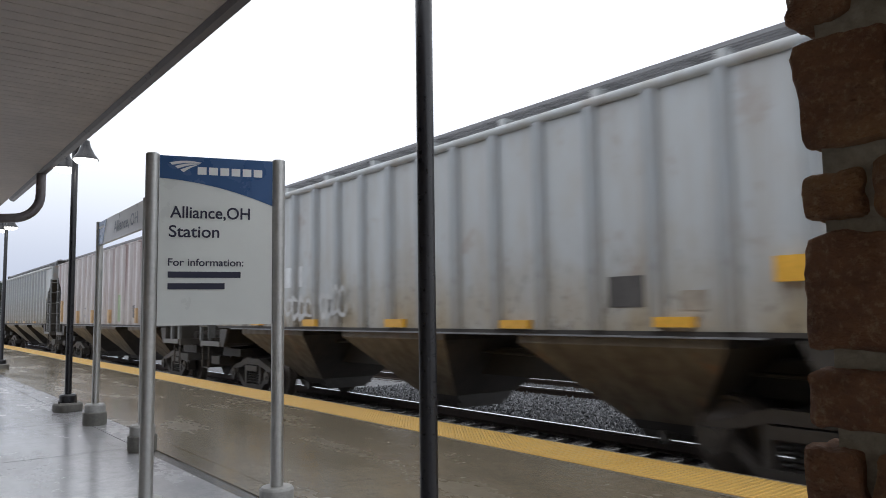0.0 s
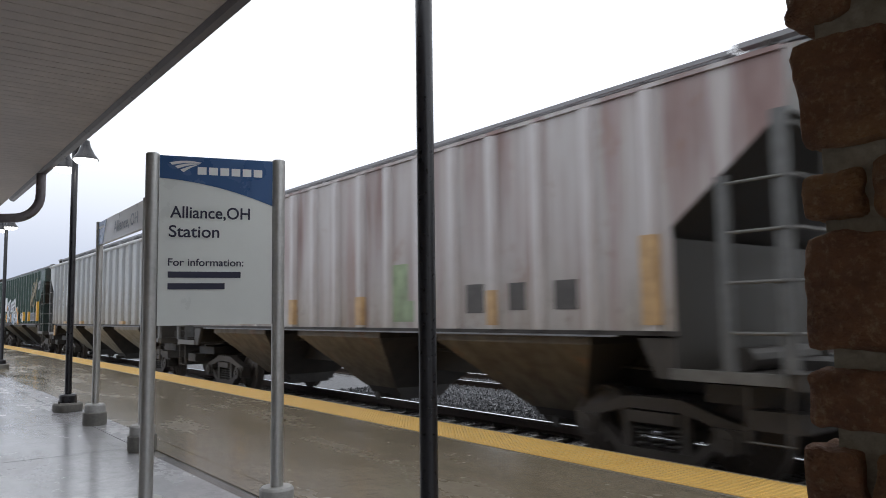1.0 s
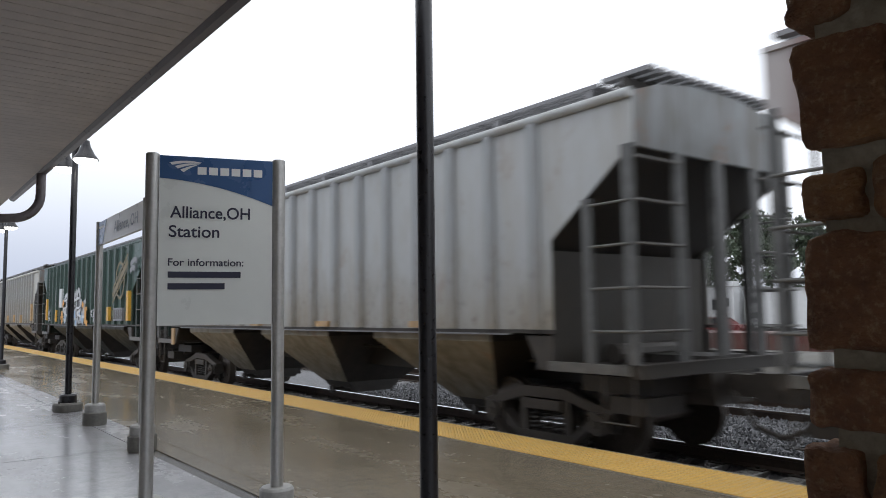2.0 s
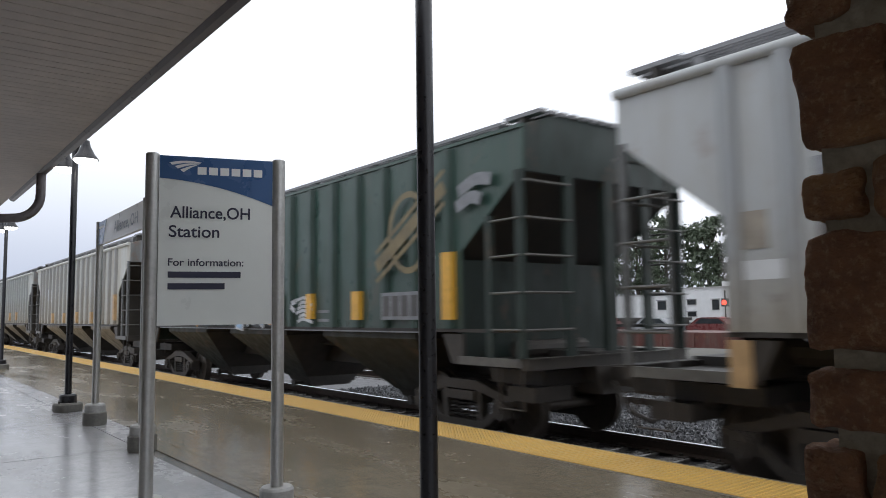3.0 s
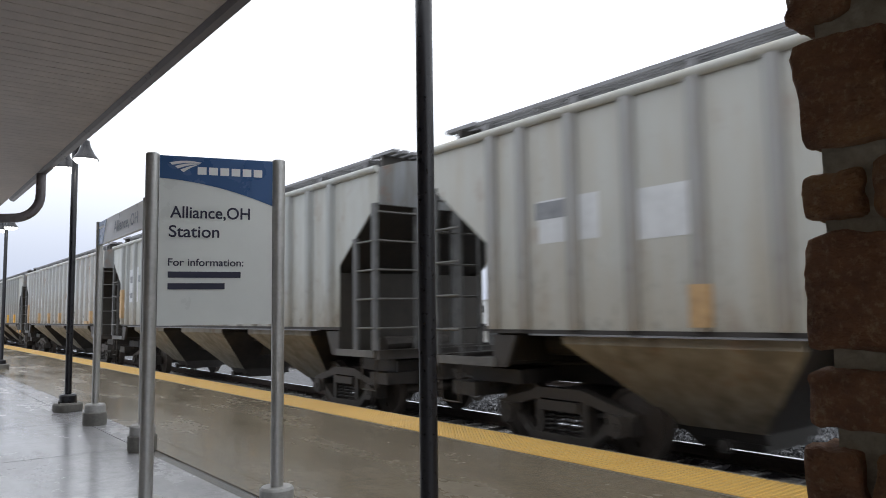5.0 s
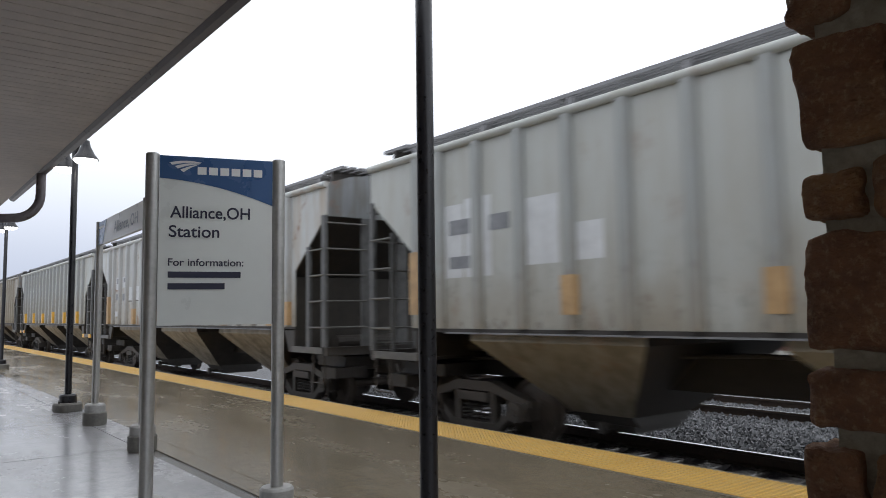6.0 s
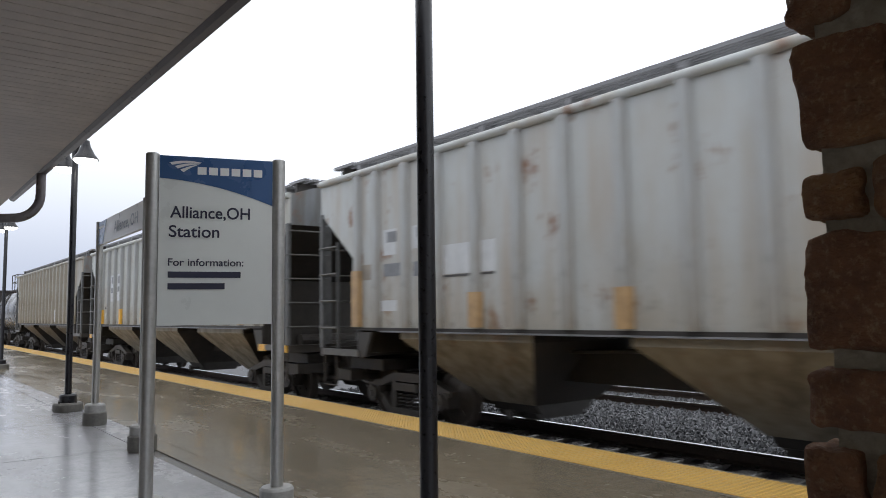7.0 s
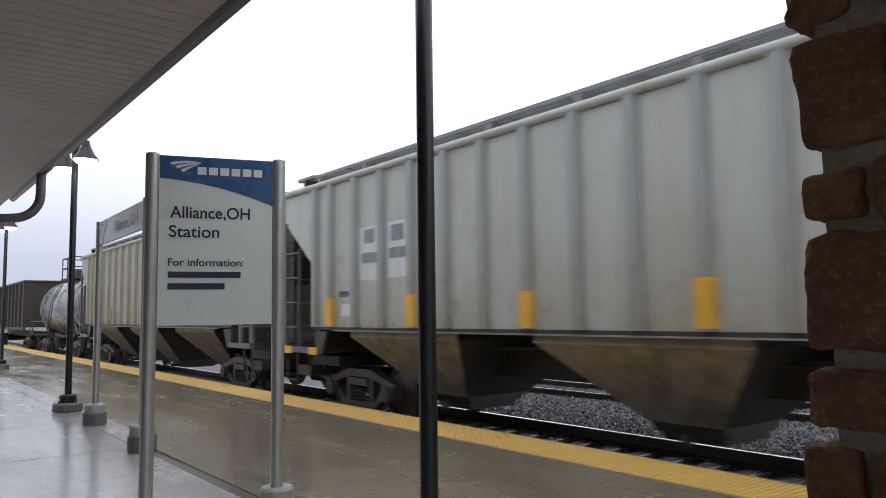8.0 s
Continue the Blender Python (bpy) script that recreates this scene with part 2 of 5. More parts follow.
def mesh_of(name, bm, material, bevel=0.0, smooth=False):
    bmesh.ops.recalc_face_normals(bm, faces=bm.faces)
    if bevel:
        bmesh.ops.bevel(bm, geom=bm.edges[:], offset=bevel, segments=1, affect="EDGES")
    me = bpy.data.meshes.new(name)
    bm.to_mesh(me)
    bm.free()
    for m in (material if isinstance(material, (list, tuple)) else [material]):
        me.materials.append(m)
    if smooth:
        me.shade_smooth()
        me.set_sharp_from_angle(angle=radians(35))
    return me


def part(name, bm, material, parent, label="", bevel=0.0, smooth=False, at=None):
    me = bm if isinstance(bm, bpy.types.Mesh) else mesh_of(name, bm, material, bevel, smooth)
    ob = new(name, me)
    if parent:
        ob.parent = parent
    if at is not None:
        ob.matrix_basis = at
    return tagged(ob, label)


def thing(name, label, category, at=None, group="", kind=""):
    ob = new(name)
    ob.empty_display_size = 0.2
    if at is not None:
        ob.matrix_basis = at
    return tagged(ob, label, category, group, kind)


def make(name, build, material, parent, label="", bevel=0.0, smooth=False, at=None):
    bm = bmesh.new()
    build(bm)
    return part(name, bm, material, parent, label, bevel, smooth, at)


def lettering(name, text, material, parent, left, base, height, width, depth, at):
    """Raised letters of the built-in font, in the plane x, z of `at`, fitted to a width."""
    cu = bpy.data.curves.new(name, "FONT")
    cu.body, cu.size, cu.extrude, cu.offset = text, 1.0, 0.0, 0.013
    tmp = bpy.data.objects.new(name, cu)
    me = bpy.data.meshes.new_from_object(tmp)
    bpy.data.objects.remove(tmp)
    co = np.zeros(len(me.vertices) * 3)
    me.vertices.foreach_get("co", co)
    co = co.reshape(-1, 3)
    lo, hi = co[:, 0].min(), co[:, 0].max()
    cap = 0.73
    out = np.zeros_like(co)
    out[:, 0] = left + (co[:, 0] - lo) / (hi - lo) * width
    out[:, 2] = base + co[:, 1] / cap * height
    out[:, 1] = -depth
    me.vertices.foreach_set("co", out.ravel())
    me.materials.clear()
    me.materials.append(material)
    ob = new(name, me)
    ob.parent = parent
    ob.matrix_basis = at
    return ob

# fitted places of the near things
SIGN_L, SIGN_R, SIGN_TOP, SIGN_Z0 = (-5.641, 1.614), (-5.36, 2.505), 2.655, 1.359
PILLAR_X, PILLAR_Y = -0.745, 1.45
PILLAR_COURSES = [(0.0, 0.2, 0.005, 0.13), (0.225, 0.42, 0.012, 0.16), (0.445, 0.6, 0.02, 0.12), (0.63, 0.86, 0.012, 0.15), (0.885, 1.153, 0.004, 0.113),
                  (1.193, 1.303, 0.024, 0.19), (1.34, 1.563, 0.026, 0.2), (1.595, 1.695, 0.033, 0.146), (1.742, 1.96, 0.028, 0.2), (2.0, 2.18, 0.014, 0.14),
                  (2.205, 2.42, 0.02, 0.17), (2.445, 2.62, 0.01, 0.13), (2.645, 2.9, 0.02, 0.16), (2.925, 3.1, 0.012, 0.14), (3.125, 3.45, 0.02, 0.17)]
SHEDS = [(-72.0, -51.35, 2.85, [(-53.1, 1.5, 0.9, 0.75), (-58.5, 1.5, 0.9, 0.75), (-64.0, 1.5, 0.9, 0.75)]),
         (-51.05, -37.3, 2.78, [(-50.2, 1.75, 0.95, 0.45), (-50.2, 0.55, 0.95, 0.4), (-39.6, 1.5, 0.85, 0.75), (-45.5, 1.5, 0.85, 0.75)]),
         (-37.25, -32.75, 3.25, [(-36.6, 1.9, 0.8, 0.38), (-36.6, 0.9, 0.8, 0.36), (-36.6, 0.0, 0.8, 0.3), (-34.35, 1.45, 0.6, 0.8)]),
         (-31.9, -18.0, 2.95, [(-31.0, 1.95, 0.85, 0.4), (-31.0, 0.75, 0.85, 0.4), (-24.5, 1.7, 0.85, 0.5)])]
TREES = [(-59.0, 9.2, 2.6, 62, 1), (-52.75, 11.0, 2.9, 63, 2), (-47.5, 11.4, 2.9, 62, 3), (-43.3, 11.7, 2.8, 61, 4), (-39.3, 10.4, 2.6, 62, 5), (-35.2, 11.1, 3.0, 62, 6), (-31.4, 10.6, 2.8, 61, 7), (-28.0, 11.0, 3.0, 62, 8)]
SIG = (-32.9, 2.0)


# ------------------------------------------------------------ ground, ballast, platform
def ground():
    bm = bmesh.new()
    box(bm, -900, 900, -300, 1200, -1.6, -0.62)
    ob = part("ground", bm, plain("wet_earth", (0.09, 0.085, 0.07), 0.6, 0, 0.8, 0.35, 0.3, 0.05), None)
    tagged(ob, "dark wet earth and cinders reaching the horizon", "ground", kind="structure")


def ballast():
    k = Mat("ballast_stone", 0.5)
    c = k.mix(k.ramp(k.noise(22, (1, 1, 1), 4), 0.3, 0.7), (0.05, 0.05, 0.053), (0.16, 0.16, 0.17))
    k.color(c).bump(k.noise(30, (1, 1, 1), 3), 1.0, 0.03)
    bm = bmesh.new()
    prism(bm, [(6.2, -0.62), (6.25, -0.55), (8.28, -0.54), (8.52, -0.47), (9.3, -0.47), (10.2, -0.5), (11.0, -0.47), (14.7, -0.47), (16.2, -0.62)], 0, -160, 60)
    bed = part("ballast_bed", bm, k.m, None)
    tagged(bed, "grey crushed stone ballast between the tracks", "ballast", kind="stuff")
    s = Mat("loose_stone", 0.42)
    s.color(s.mix(s.island(), (0.025, 0.027, 0.03), (0.17, 0.175, 0.19)))
    rng = np.random.default_rng(3)
    corners = np.array([(1, 0, 0), (-1, 0, 0), (0, 1, 0), (0, -1, 0), (0, 0, 1), (0, 0, -1)], float)
    faces = [(0, 2, 4), (2, 1, 4), (1, 3, 4), (3, 0, 4), (2, 0, 5), (1, 2, 5), (3, 1, 5), (0, 3, 5)]
    n = 46000
    x = -0.3 - 16.0 * rng.random(n) ** 1.25
    y = rng.uniform(8.52, 15.0, n)
    z = np.full(n, -0.46) + rng.uniform(-0.012, 0.035, n)
    size = rng.uniform(0.022, 0.048, n)
    verts = (corners[None] * size[:, None, None] * rng.uniform(0.5, 1.25, (n, 6, 1)) + rng.normal(0, 0.006, (n, 6, 3)) + np.stack([x, y, z], 1)[:, None])
    allf = (np.array(faces)[None] + (np.arange(n) * 6)[:, None, None]).reshape(-1, 3)
    me = bpy.data.meshes.new("loose_stones")
    me.from_pydata(verts.reshape(-1, 3).tolist(), [], allf.tolist())
    me.materials.append(s.m)
    part("loose_stones", me, None, bed)
    bed.children[0]["kind"] = "stuff"


def rail_profile(y, z):
    return [(y - 0.07, z - 0.172), (y + 0.07, z - 0.172), (y + 0.07, z - 0.16), (y + 0.012, z - 0.135), (y + 0.012, z - 0.045),
            (y + 0.036, z - 0.036), (y + 0.036, z - 0.004), (y - 0.036, z - 0.004), (y - 0.036, z - 0.036), (y - 0.012, z - 0.045), (y - 0.012, z - 0.135), (y - 0.07, z - 0.16)]


def track(cy, label, ties, x1):
    t = thing("railway_track", label, "railway track", pose(0, cy, RAIL_Z), kind="structure")
    for s in (-0.7535, 0.7535):
        r = make("rail", lambda bm: prism(bm, rail_profile(s, 0), 0, -160, 60), M_RAIL, t)
        make("rail_head", lambda bm: box(bm, -160, 60, s - 0.034, s + 0.034, -0.0035, 0.0), M_RAILTOP, r, "polished running surface")
    bm = bmesh.new()
    box(bm, -0.115, 0.115, -1.3, 1.3, -0.36, -0.176)
    tie = mesh_of("tie", bm, M_TIE, 0.012)
    bm = bmesh.new()
    for s in (-0.7535, 0.7535):
        box(bm, -0.1, 0.1, s - 0.17, s + 0.17, -0.176, -0.163)
        for d in (-0.1, 0.1):
            box(bm, -0.02, 0.02, s + d - 0.015, s + d + 0.015, -0.163, -0.135)
    plate = mesh_of("tie_plate", bm, M_STEEL)
    for i in range(ties):
        x = x1 - 0.52 * i
        p = part("tie", tie, None, t, at=pose(x, random.uniform(-0.03, 0.03), 0, 0, 0, random.uniform(-0.6, 0.6)))
        if i < 40:
            part("tie_plate", plate, None, p)


def platform():
    slab = tagged(new("platform"), "wet brown concrete railway platform beside the track", "platform", kind="structure")
    bm = bmesh.new()
    box(bm, -110, 40, 2.70, EDGE_Y + 0.07, -1.2, -0.012)
    part("platform_base", bm, M_EDGE, slab)
    lo, hi = 2.70, EDGE_Y - STRIP_W - 0.06
    for i in range(20):
        bm = bmesh.new()
        x1 = 8.0 - 6.0 * i
        box(bm, x1 - 5.995, x1, lo, hi, -0.029, 0.0)
        part("concrete_panel", bm, M_PLAT, slab)
    bm = bmesh.new()
    box(bm, -110, 40, hi + 0.004, EDGE_Y - STRIP_W - 0.004, -0.029, -0.003)
    part("edge_band", bm, M_EDGE, slab, "narrow brown concrete band")
    bm = bmesh.new()
    box(bm, -110, 40, EDGE_Y + 0.004, EDGE_Y + 0.075, -0.029, -0.004)
    part("edge_lip", bm, M_EDGE, slab, "grey concrete lip over the track", 0.01)
    # walkway under the canopy
    walk_way = tagged(new("pavement"), "wet grey concrete walkway beside the station", "pavement", kind="structure")
    bm = bmesh.new()
    box(bm, -110, 40, -3.2, 2.697, -1.2, -0.014)
    part("pavement_base", bm, M_FOOT, walk_way)
    for i in range(34):
        x1 = 4.58 - 2.64 * i
        for y0, y1 in ((-3.2, -0.42), (-0.405, SEAM_Y)):
            bm = bmesh.new()
            box(bm, x1 - 2.628, x1, y0, y1, -0.03, random.uniform(-0.002, 0.001))
            part("paving_slab", bm, M_WALK, walk_way)
    for i in range(12):
        x1 = 6.0 - 7.5 * i
        bm = bmesh.new()
        box(bm, x1 - 7.49, x1, SEAM_Y + (0.13 if i < 2 else 0.012), 2.694, -0.03, -0.001)
        part("gutter_band", bm, M_PLAT if i < 2 else M_WALK, walk_way, "concrete band along the seam")
    bm = bmesh.new()
    box(bm, -7.9, 6.0, SEAM_Y + 0.006, SEAM_Y + 0.122, -0.03, -0.012)
    part("drain_strip", bm, M_BAND, walk_way, "dark drain strip along the seam")
    # raised-dome warning tiles
    strip = thing("warning_strip", "yellow tactile warning strip along the platform edge", "tactile paving", pose(0, EDGE_Y - STRIP_W, 0), kind="structure")
    bm = bmesh.new()
    box(bm, 0.002, 0.608, 0.002, STRIP_W - 0.002, -0.028, 0.002)
    nx, ny = 10, 15
    for i in range(nx):
        for j in range(ny):
            cx, cy = 0.061 * (i + 0.5), STRIP_W / ny * (j + 0.5)
            lo = [bm.verts.new((cx + 0.021 * math.cos(a), cy + 0.021 * math.sin(a), 0.002)) for a in [math.tau * k / 6 for k in range(6)]]
            up = [bm.verts.new((cx + 0.014 * math.cos(a), cy + 0.016 * math.sin(a), 0.0075)) for a in [math.tau * k / 6 for k in range(6)]]
            for k in range(6):
                bm.faces.new((lo[k], lo[(k + 1) % 6], up[(k + 1) % 6], up[k]))
            bm.faces.new(up)
    tile = mesh_of("warning_tile", bm, M_YELLOW)
    for i in range(170):
        part("warning_tile", tile, None, strip, at=pose(4.0 - 0.61 * i, 0, random.uniform(-0.001, 0.001)))


# ------------------------------------------------------------ station: canopy, pillar, unseen added wall
CANOPY_Y, CANOPY_Z = 1.825, 3.40


def station():
    # out of view: added to shade the pillar and bounce some light forward
    wall = tagged(new("wall_station"), "unseen stone-coloured station wall added behind the walkway to shape light", "wall", kind="structure")
    bm = bmesh.new()
    box(bm, -14, 4.6, -3.5, -3.2, -0.1, 4.2)
    part("wall_body", bm, plain("unseen_wall", (0.5, 0.44, 0.36), 0.7, 0, 5), wall)
    ceil = tagged(new("ceiling"), "brownish grey canopy soffit of narrow boards", "canopy soffit", kind="structure")
    bm = bmesh.new()
    x = -15.5
    while x < 4.4:
        box(bm, x, x + 0.144, -3.2, CANOPY_Y - 0.10, CANOPY_Z + 0.06, CANOPY_Z + 0.075)
        box(bm, x + 0.144, x + 0.152, -3.2, CANOPY_Y - 0.10, CANOPY_Z + 0.068, CANOPY_Z + 0.075)
        x += 0.152
    part("soffit_boards", bm, M_SOFFIT, ceil)
    bm = bmesh.new()
    prism(bm, [(-3.5, CANOPY_Z + 0.08), (CANOPY_Y - 0.09, CANOPY_Z + 0.08), (CANOPY_Y - 0.09, CANOPY_Z + 0.2), (-3.5, CANOPY_Z + 1.5)], 0, -15.5, 4.6)
    part("canopy_roof", bm, M_GUTTER, ceil, "dark metal canopy roof")
    g = thing("gutter", "brownish grey metal gutter along the canopy edge", "gutter")
    bm = bmesh.new()
    y0, z0 = CANOPY_Y, CANOPY_Z
    prism(bm, [(y0 - 0.10, z0 + 0.055), (y0 - 0.075, z0 + 0.02), (y0 - 0.02, z0 + 0.01), (y0 + 0.0, z0 + 0.04), (y0 + 0.03, z0 + 0.10), (y0 + 0.035, z0 + 0.15), (y0 + 0.022, z0 + 0.15),
               (y0 + 0.015, z0 + 0.105), (y0 - 0.012, z0 + 0.05), (y0 - 0.028, z0 + 0.025), (y0 - 0.07, z0 + 0.035), (y0 - 0.088, z0 + 0.15), (y0 - 0.10, z0 + 0.15)], 0, -14.2, 4.6)
    part("trough", bm, M_GUTTER, g)
    x = -11.3
    path = [(x, 1.75, 3.42), (x, 1.75, 3.12)]
    for k in range(1, 9):
        a = radians(90 * k / 8)
        path.append((x - 0.0, 1.75 - 0.34 * (1 - math.cos(a)), 3.12 - 0.34 * math.sin(a)))
    path += [(x - 0.1, 1.0, 2.75), (x - 0.3, -0.6, 2.66), (x - 0.5, -3.15, 2.5)]
    make("downspout", lambda bm: tube(bm, path, 0.062, 14), M_GUTTER, g, "round downspout elbow under the gutter", smooth=True)


def stone_pillar():
    k = Mat("sandstone", 0.8)
    tone = k.chance()
    c = k.mix(tone, (0.22, 0.095, 0.042), (0.32, 0.165, 0.065))
    c = k.mix(k.ramp(k.noise(9, (1, 1, 1.6), 6, 0.7), 0.35, 0.7, 0, 0.8), c, (0.1, 0.042, 0.025))
    c = k.mix(k.ramp(k.noise(2.5, (1, 1, 2), 3), 0.5, 0.75, 0, 0.55), c, (0.34, 0.19, 0.08))
    c = k.mix(k.ramp(k.noise(60, (1, 1, 1), 4, 0.7, (3, 1, 2)), 0.52, 0.72, 0, 0.5), c, (0.42, 0.29, 0.17))
    rough_face = k.math("ADD", k.noise(28, (1, 1, 1), 6, 0.7), k.math("MULTIPLY", k.noise(11, (1, 1, 2.2), 4, 0.6, (5, 2, 7)), 1.2))
    k.color(c).bump(rough_face, 1.0, 0.03)
    mortar = plain("mortar", (0.3, 0.265, 0.205), 0.85, 0, 40, 0.3, 0.7, 0.01)
    px, py = PILLAR_X, PILLAR_Y
    pil = thing("stone_pillar", "rough brown sandstone pillar with recessed mortar holding the canopy", "pillar", pose(px, py, 0))
    make("mortar_core", lambda bm: box(bm, 0.062, 0.60, 0.045, 0.60, 0, 3.455), mortar, pil, "grey recessed mortar")
    rng = random.Random(5)

    def stone(x0, x1, y0, y1, z0, z1):
        bm = bmesh.new()
        bmesh.ops.create_cube(bm, size=2.0)
        bmesh.ops.subdivide_edges(bm, edges=bm.edges[:], cuts=8, use_grid_fill=True)
        sh = Vector((rng.random() * 9, rng.random() * 9, rng.random() * 9))
        mid = Vector(((x0 + x1) / 2, (y0 + y1) / 2, (z0 + z1) / 2))
        half = Vector(((x1 - x0) / 2, (y1 - y0) / 2, (z1 - z0) / 2))
        r = min(0.018, min(half) * 0.8)
        for v in bm.verts:
            p = Vector([a * b for a, b in zip(v.co, half)])
            core = Vector([max(-(h - r), min(h - r, a)) for a, h in zip(p, half)])
            d = p - core
            if d.length > r:
                d = d.normalized() * r
            q = mid + core + d
            v.co = q + noise.noise_vector(q * 9 + sh) * 0.010 + noise.noise_vector(q * 25 + sh) * 0.008 + noise.noise_vector(q * 55 + sh) * 0.004
        part("stone", bm, k.m, pil, smooth=True)

    courses = PILLAR_COURSES
    for i, (z0, z1, inset, width) in enumerate(courses):
        # face towards the walkway: a corner stone and its neighbours
        stone(inset, width, inset * 0.4, 0.14, z0, z1)
        xa = width + 0.022
        while xa < 0.6:
            xb = min(0.65, xa + rng.uniform(0.14, 0.24))
            mid = (z0 + z1) / 2 + rng.uniform(-0.03, 0.03)
            if z1 - z0 > 0.2 and rng.random() < 0.5:
                stone(xa, xb, 0.0, 0.13, z0, mid - 0.01)
                stone(xa, xb, 0.0, 0.13, mid + 0.01, z1)
            else:
                stone(xa, xb, 0.0, 0.13, z0 + rng.uniform(-0.01, 0.01), z1 + rng.uniform(-0.01, 0.01))
            xa = xb + 0.022
        # the three other faces
        stone(inset, 0.13, 0.165, 0.62, z0, z1)
        stone(0.155, 0.65, 0.52, 0.65, z0, z1)
        stone(0.52, 0.65, 0.155, 0.5, z0, z1)


# ------------------------------------------------------------ lamps and signs
M_SIDING = plain("white_siding", (0.75, 0.76, 0.77), 0.5, 0, 2, 0.06)
M_DARKGLASS = plain("dark_glass", (0.03, 0.035, 0.04), 0.1, 0, 3)
M_LENS = Mat("lit_lens", 0.3).color((0.9, 0.9, 0.88)).glow((1.0, 0.97, 0.92), 6.0).m


def lamp_post(x, y, height, label):
    t = thing("lamp_post", label, "lamp post", pose(x, y, 0), "platform lamp posts")
    make("footing", lambda bm: lathe(bm, [(0.20, 0.0), (0.21, 0.02), (0.21, 0.11), (0.19, 0.135)], 28), M_FOOT, t, "round concrete footing", smooth=True)
    make("base_cover", lambda bm: lathe(bm, [(0.125, 0.135), (0.125, 0.24), (0.10, 0.262), (0.06, 0.265)], 24), M_BLACK, t, smooth=True)
    make("pole", lambda bm: lathe(bm, [(0.05, 0.26), (0.049, 1.5), (0.047, height), (0.03, height + 0.06), (0.01, height + 0.075)], 24), M_BLACK, t, smooth=True)
    for s in (-1, 1):
        ux, uy = s * 0.45, s * 0.06
        make("arm", lambda bm: tube(bm, [(0, 0, height - 0.05), (ux * 0.4, uy * 0.4, height + 0.10), (ux * 0.8, uy * 0.8, height + 0.12), (ux, uy, height + 0.06)], 0.022, 10), M_BLACK, t, smooth=True)
        shade = make("shade", lambda bm: lathe(bm, [(0.03, 0.10), (0.05, 0.09), (0.07, 0.0), (0.13, -0.12), (0.185, -0.19), (0.19, -0.21), (0.178, -0.21), (0.165, -0.19), (0.06, -0.03), (0.03, 0.0)], 28, (ux, uy, height)), M_BLACK, t, "bell-shaped black shade", smooth=True)
        make("lens", lambda bm: lathe(bm, [(0.165, -0.185), (0.174, -0.214), (0.15, -0.25), (0.09, -0.275), (0.02, -0.282)], 24, (ux, uy, height)), M_LENS, shade, "lit white lens", smooth=True)
    for d in range(4):
        a = math.tau * d / 4 + 0.6
        make("bolt", lambda bm: lathe(bm, [(0.014, 0.135), (0.014, 0.165), (0.006, 0.17)], 6, (0.165 * math.cos(a), 0.165 * math.sin(a), 0)), M_STEEL, t)
    return t


def sign_post(parent, x, height, r, collar):
    p = make("post", lambda bm: lathe(bm, [(r, 0.0), (r, height - 0.008), (r - 0.008, height), (0.008, height + 0.002)], 28, (x, 0, 0)), M_ALU, parent, "round brushed aluminium post", smooth=True)
    make("collar", lambda bm: lathe(bm, [(0.125, 0.0), (0.13, 0.01), (0.13, collar), (0.115, collar + 0.02), (r, collar + 0.022)], 28, (x, 0, 0)), M_FOOT_LIGHT, parent, "pale concrete collar", smooth=True)
    return p


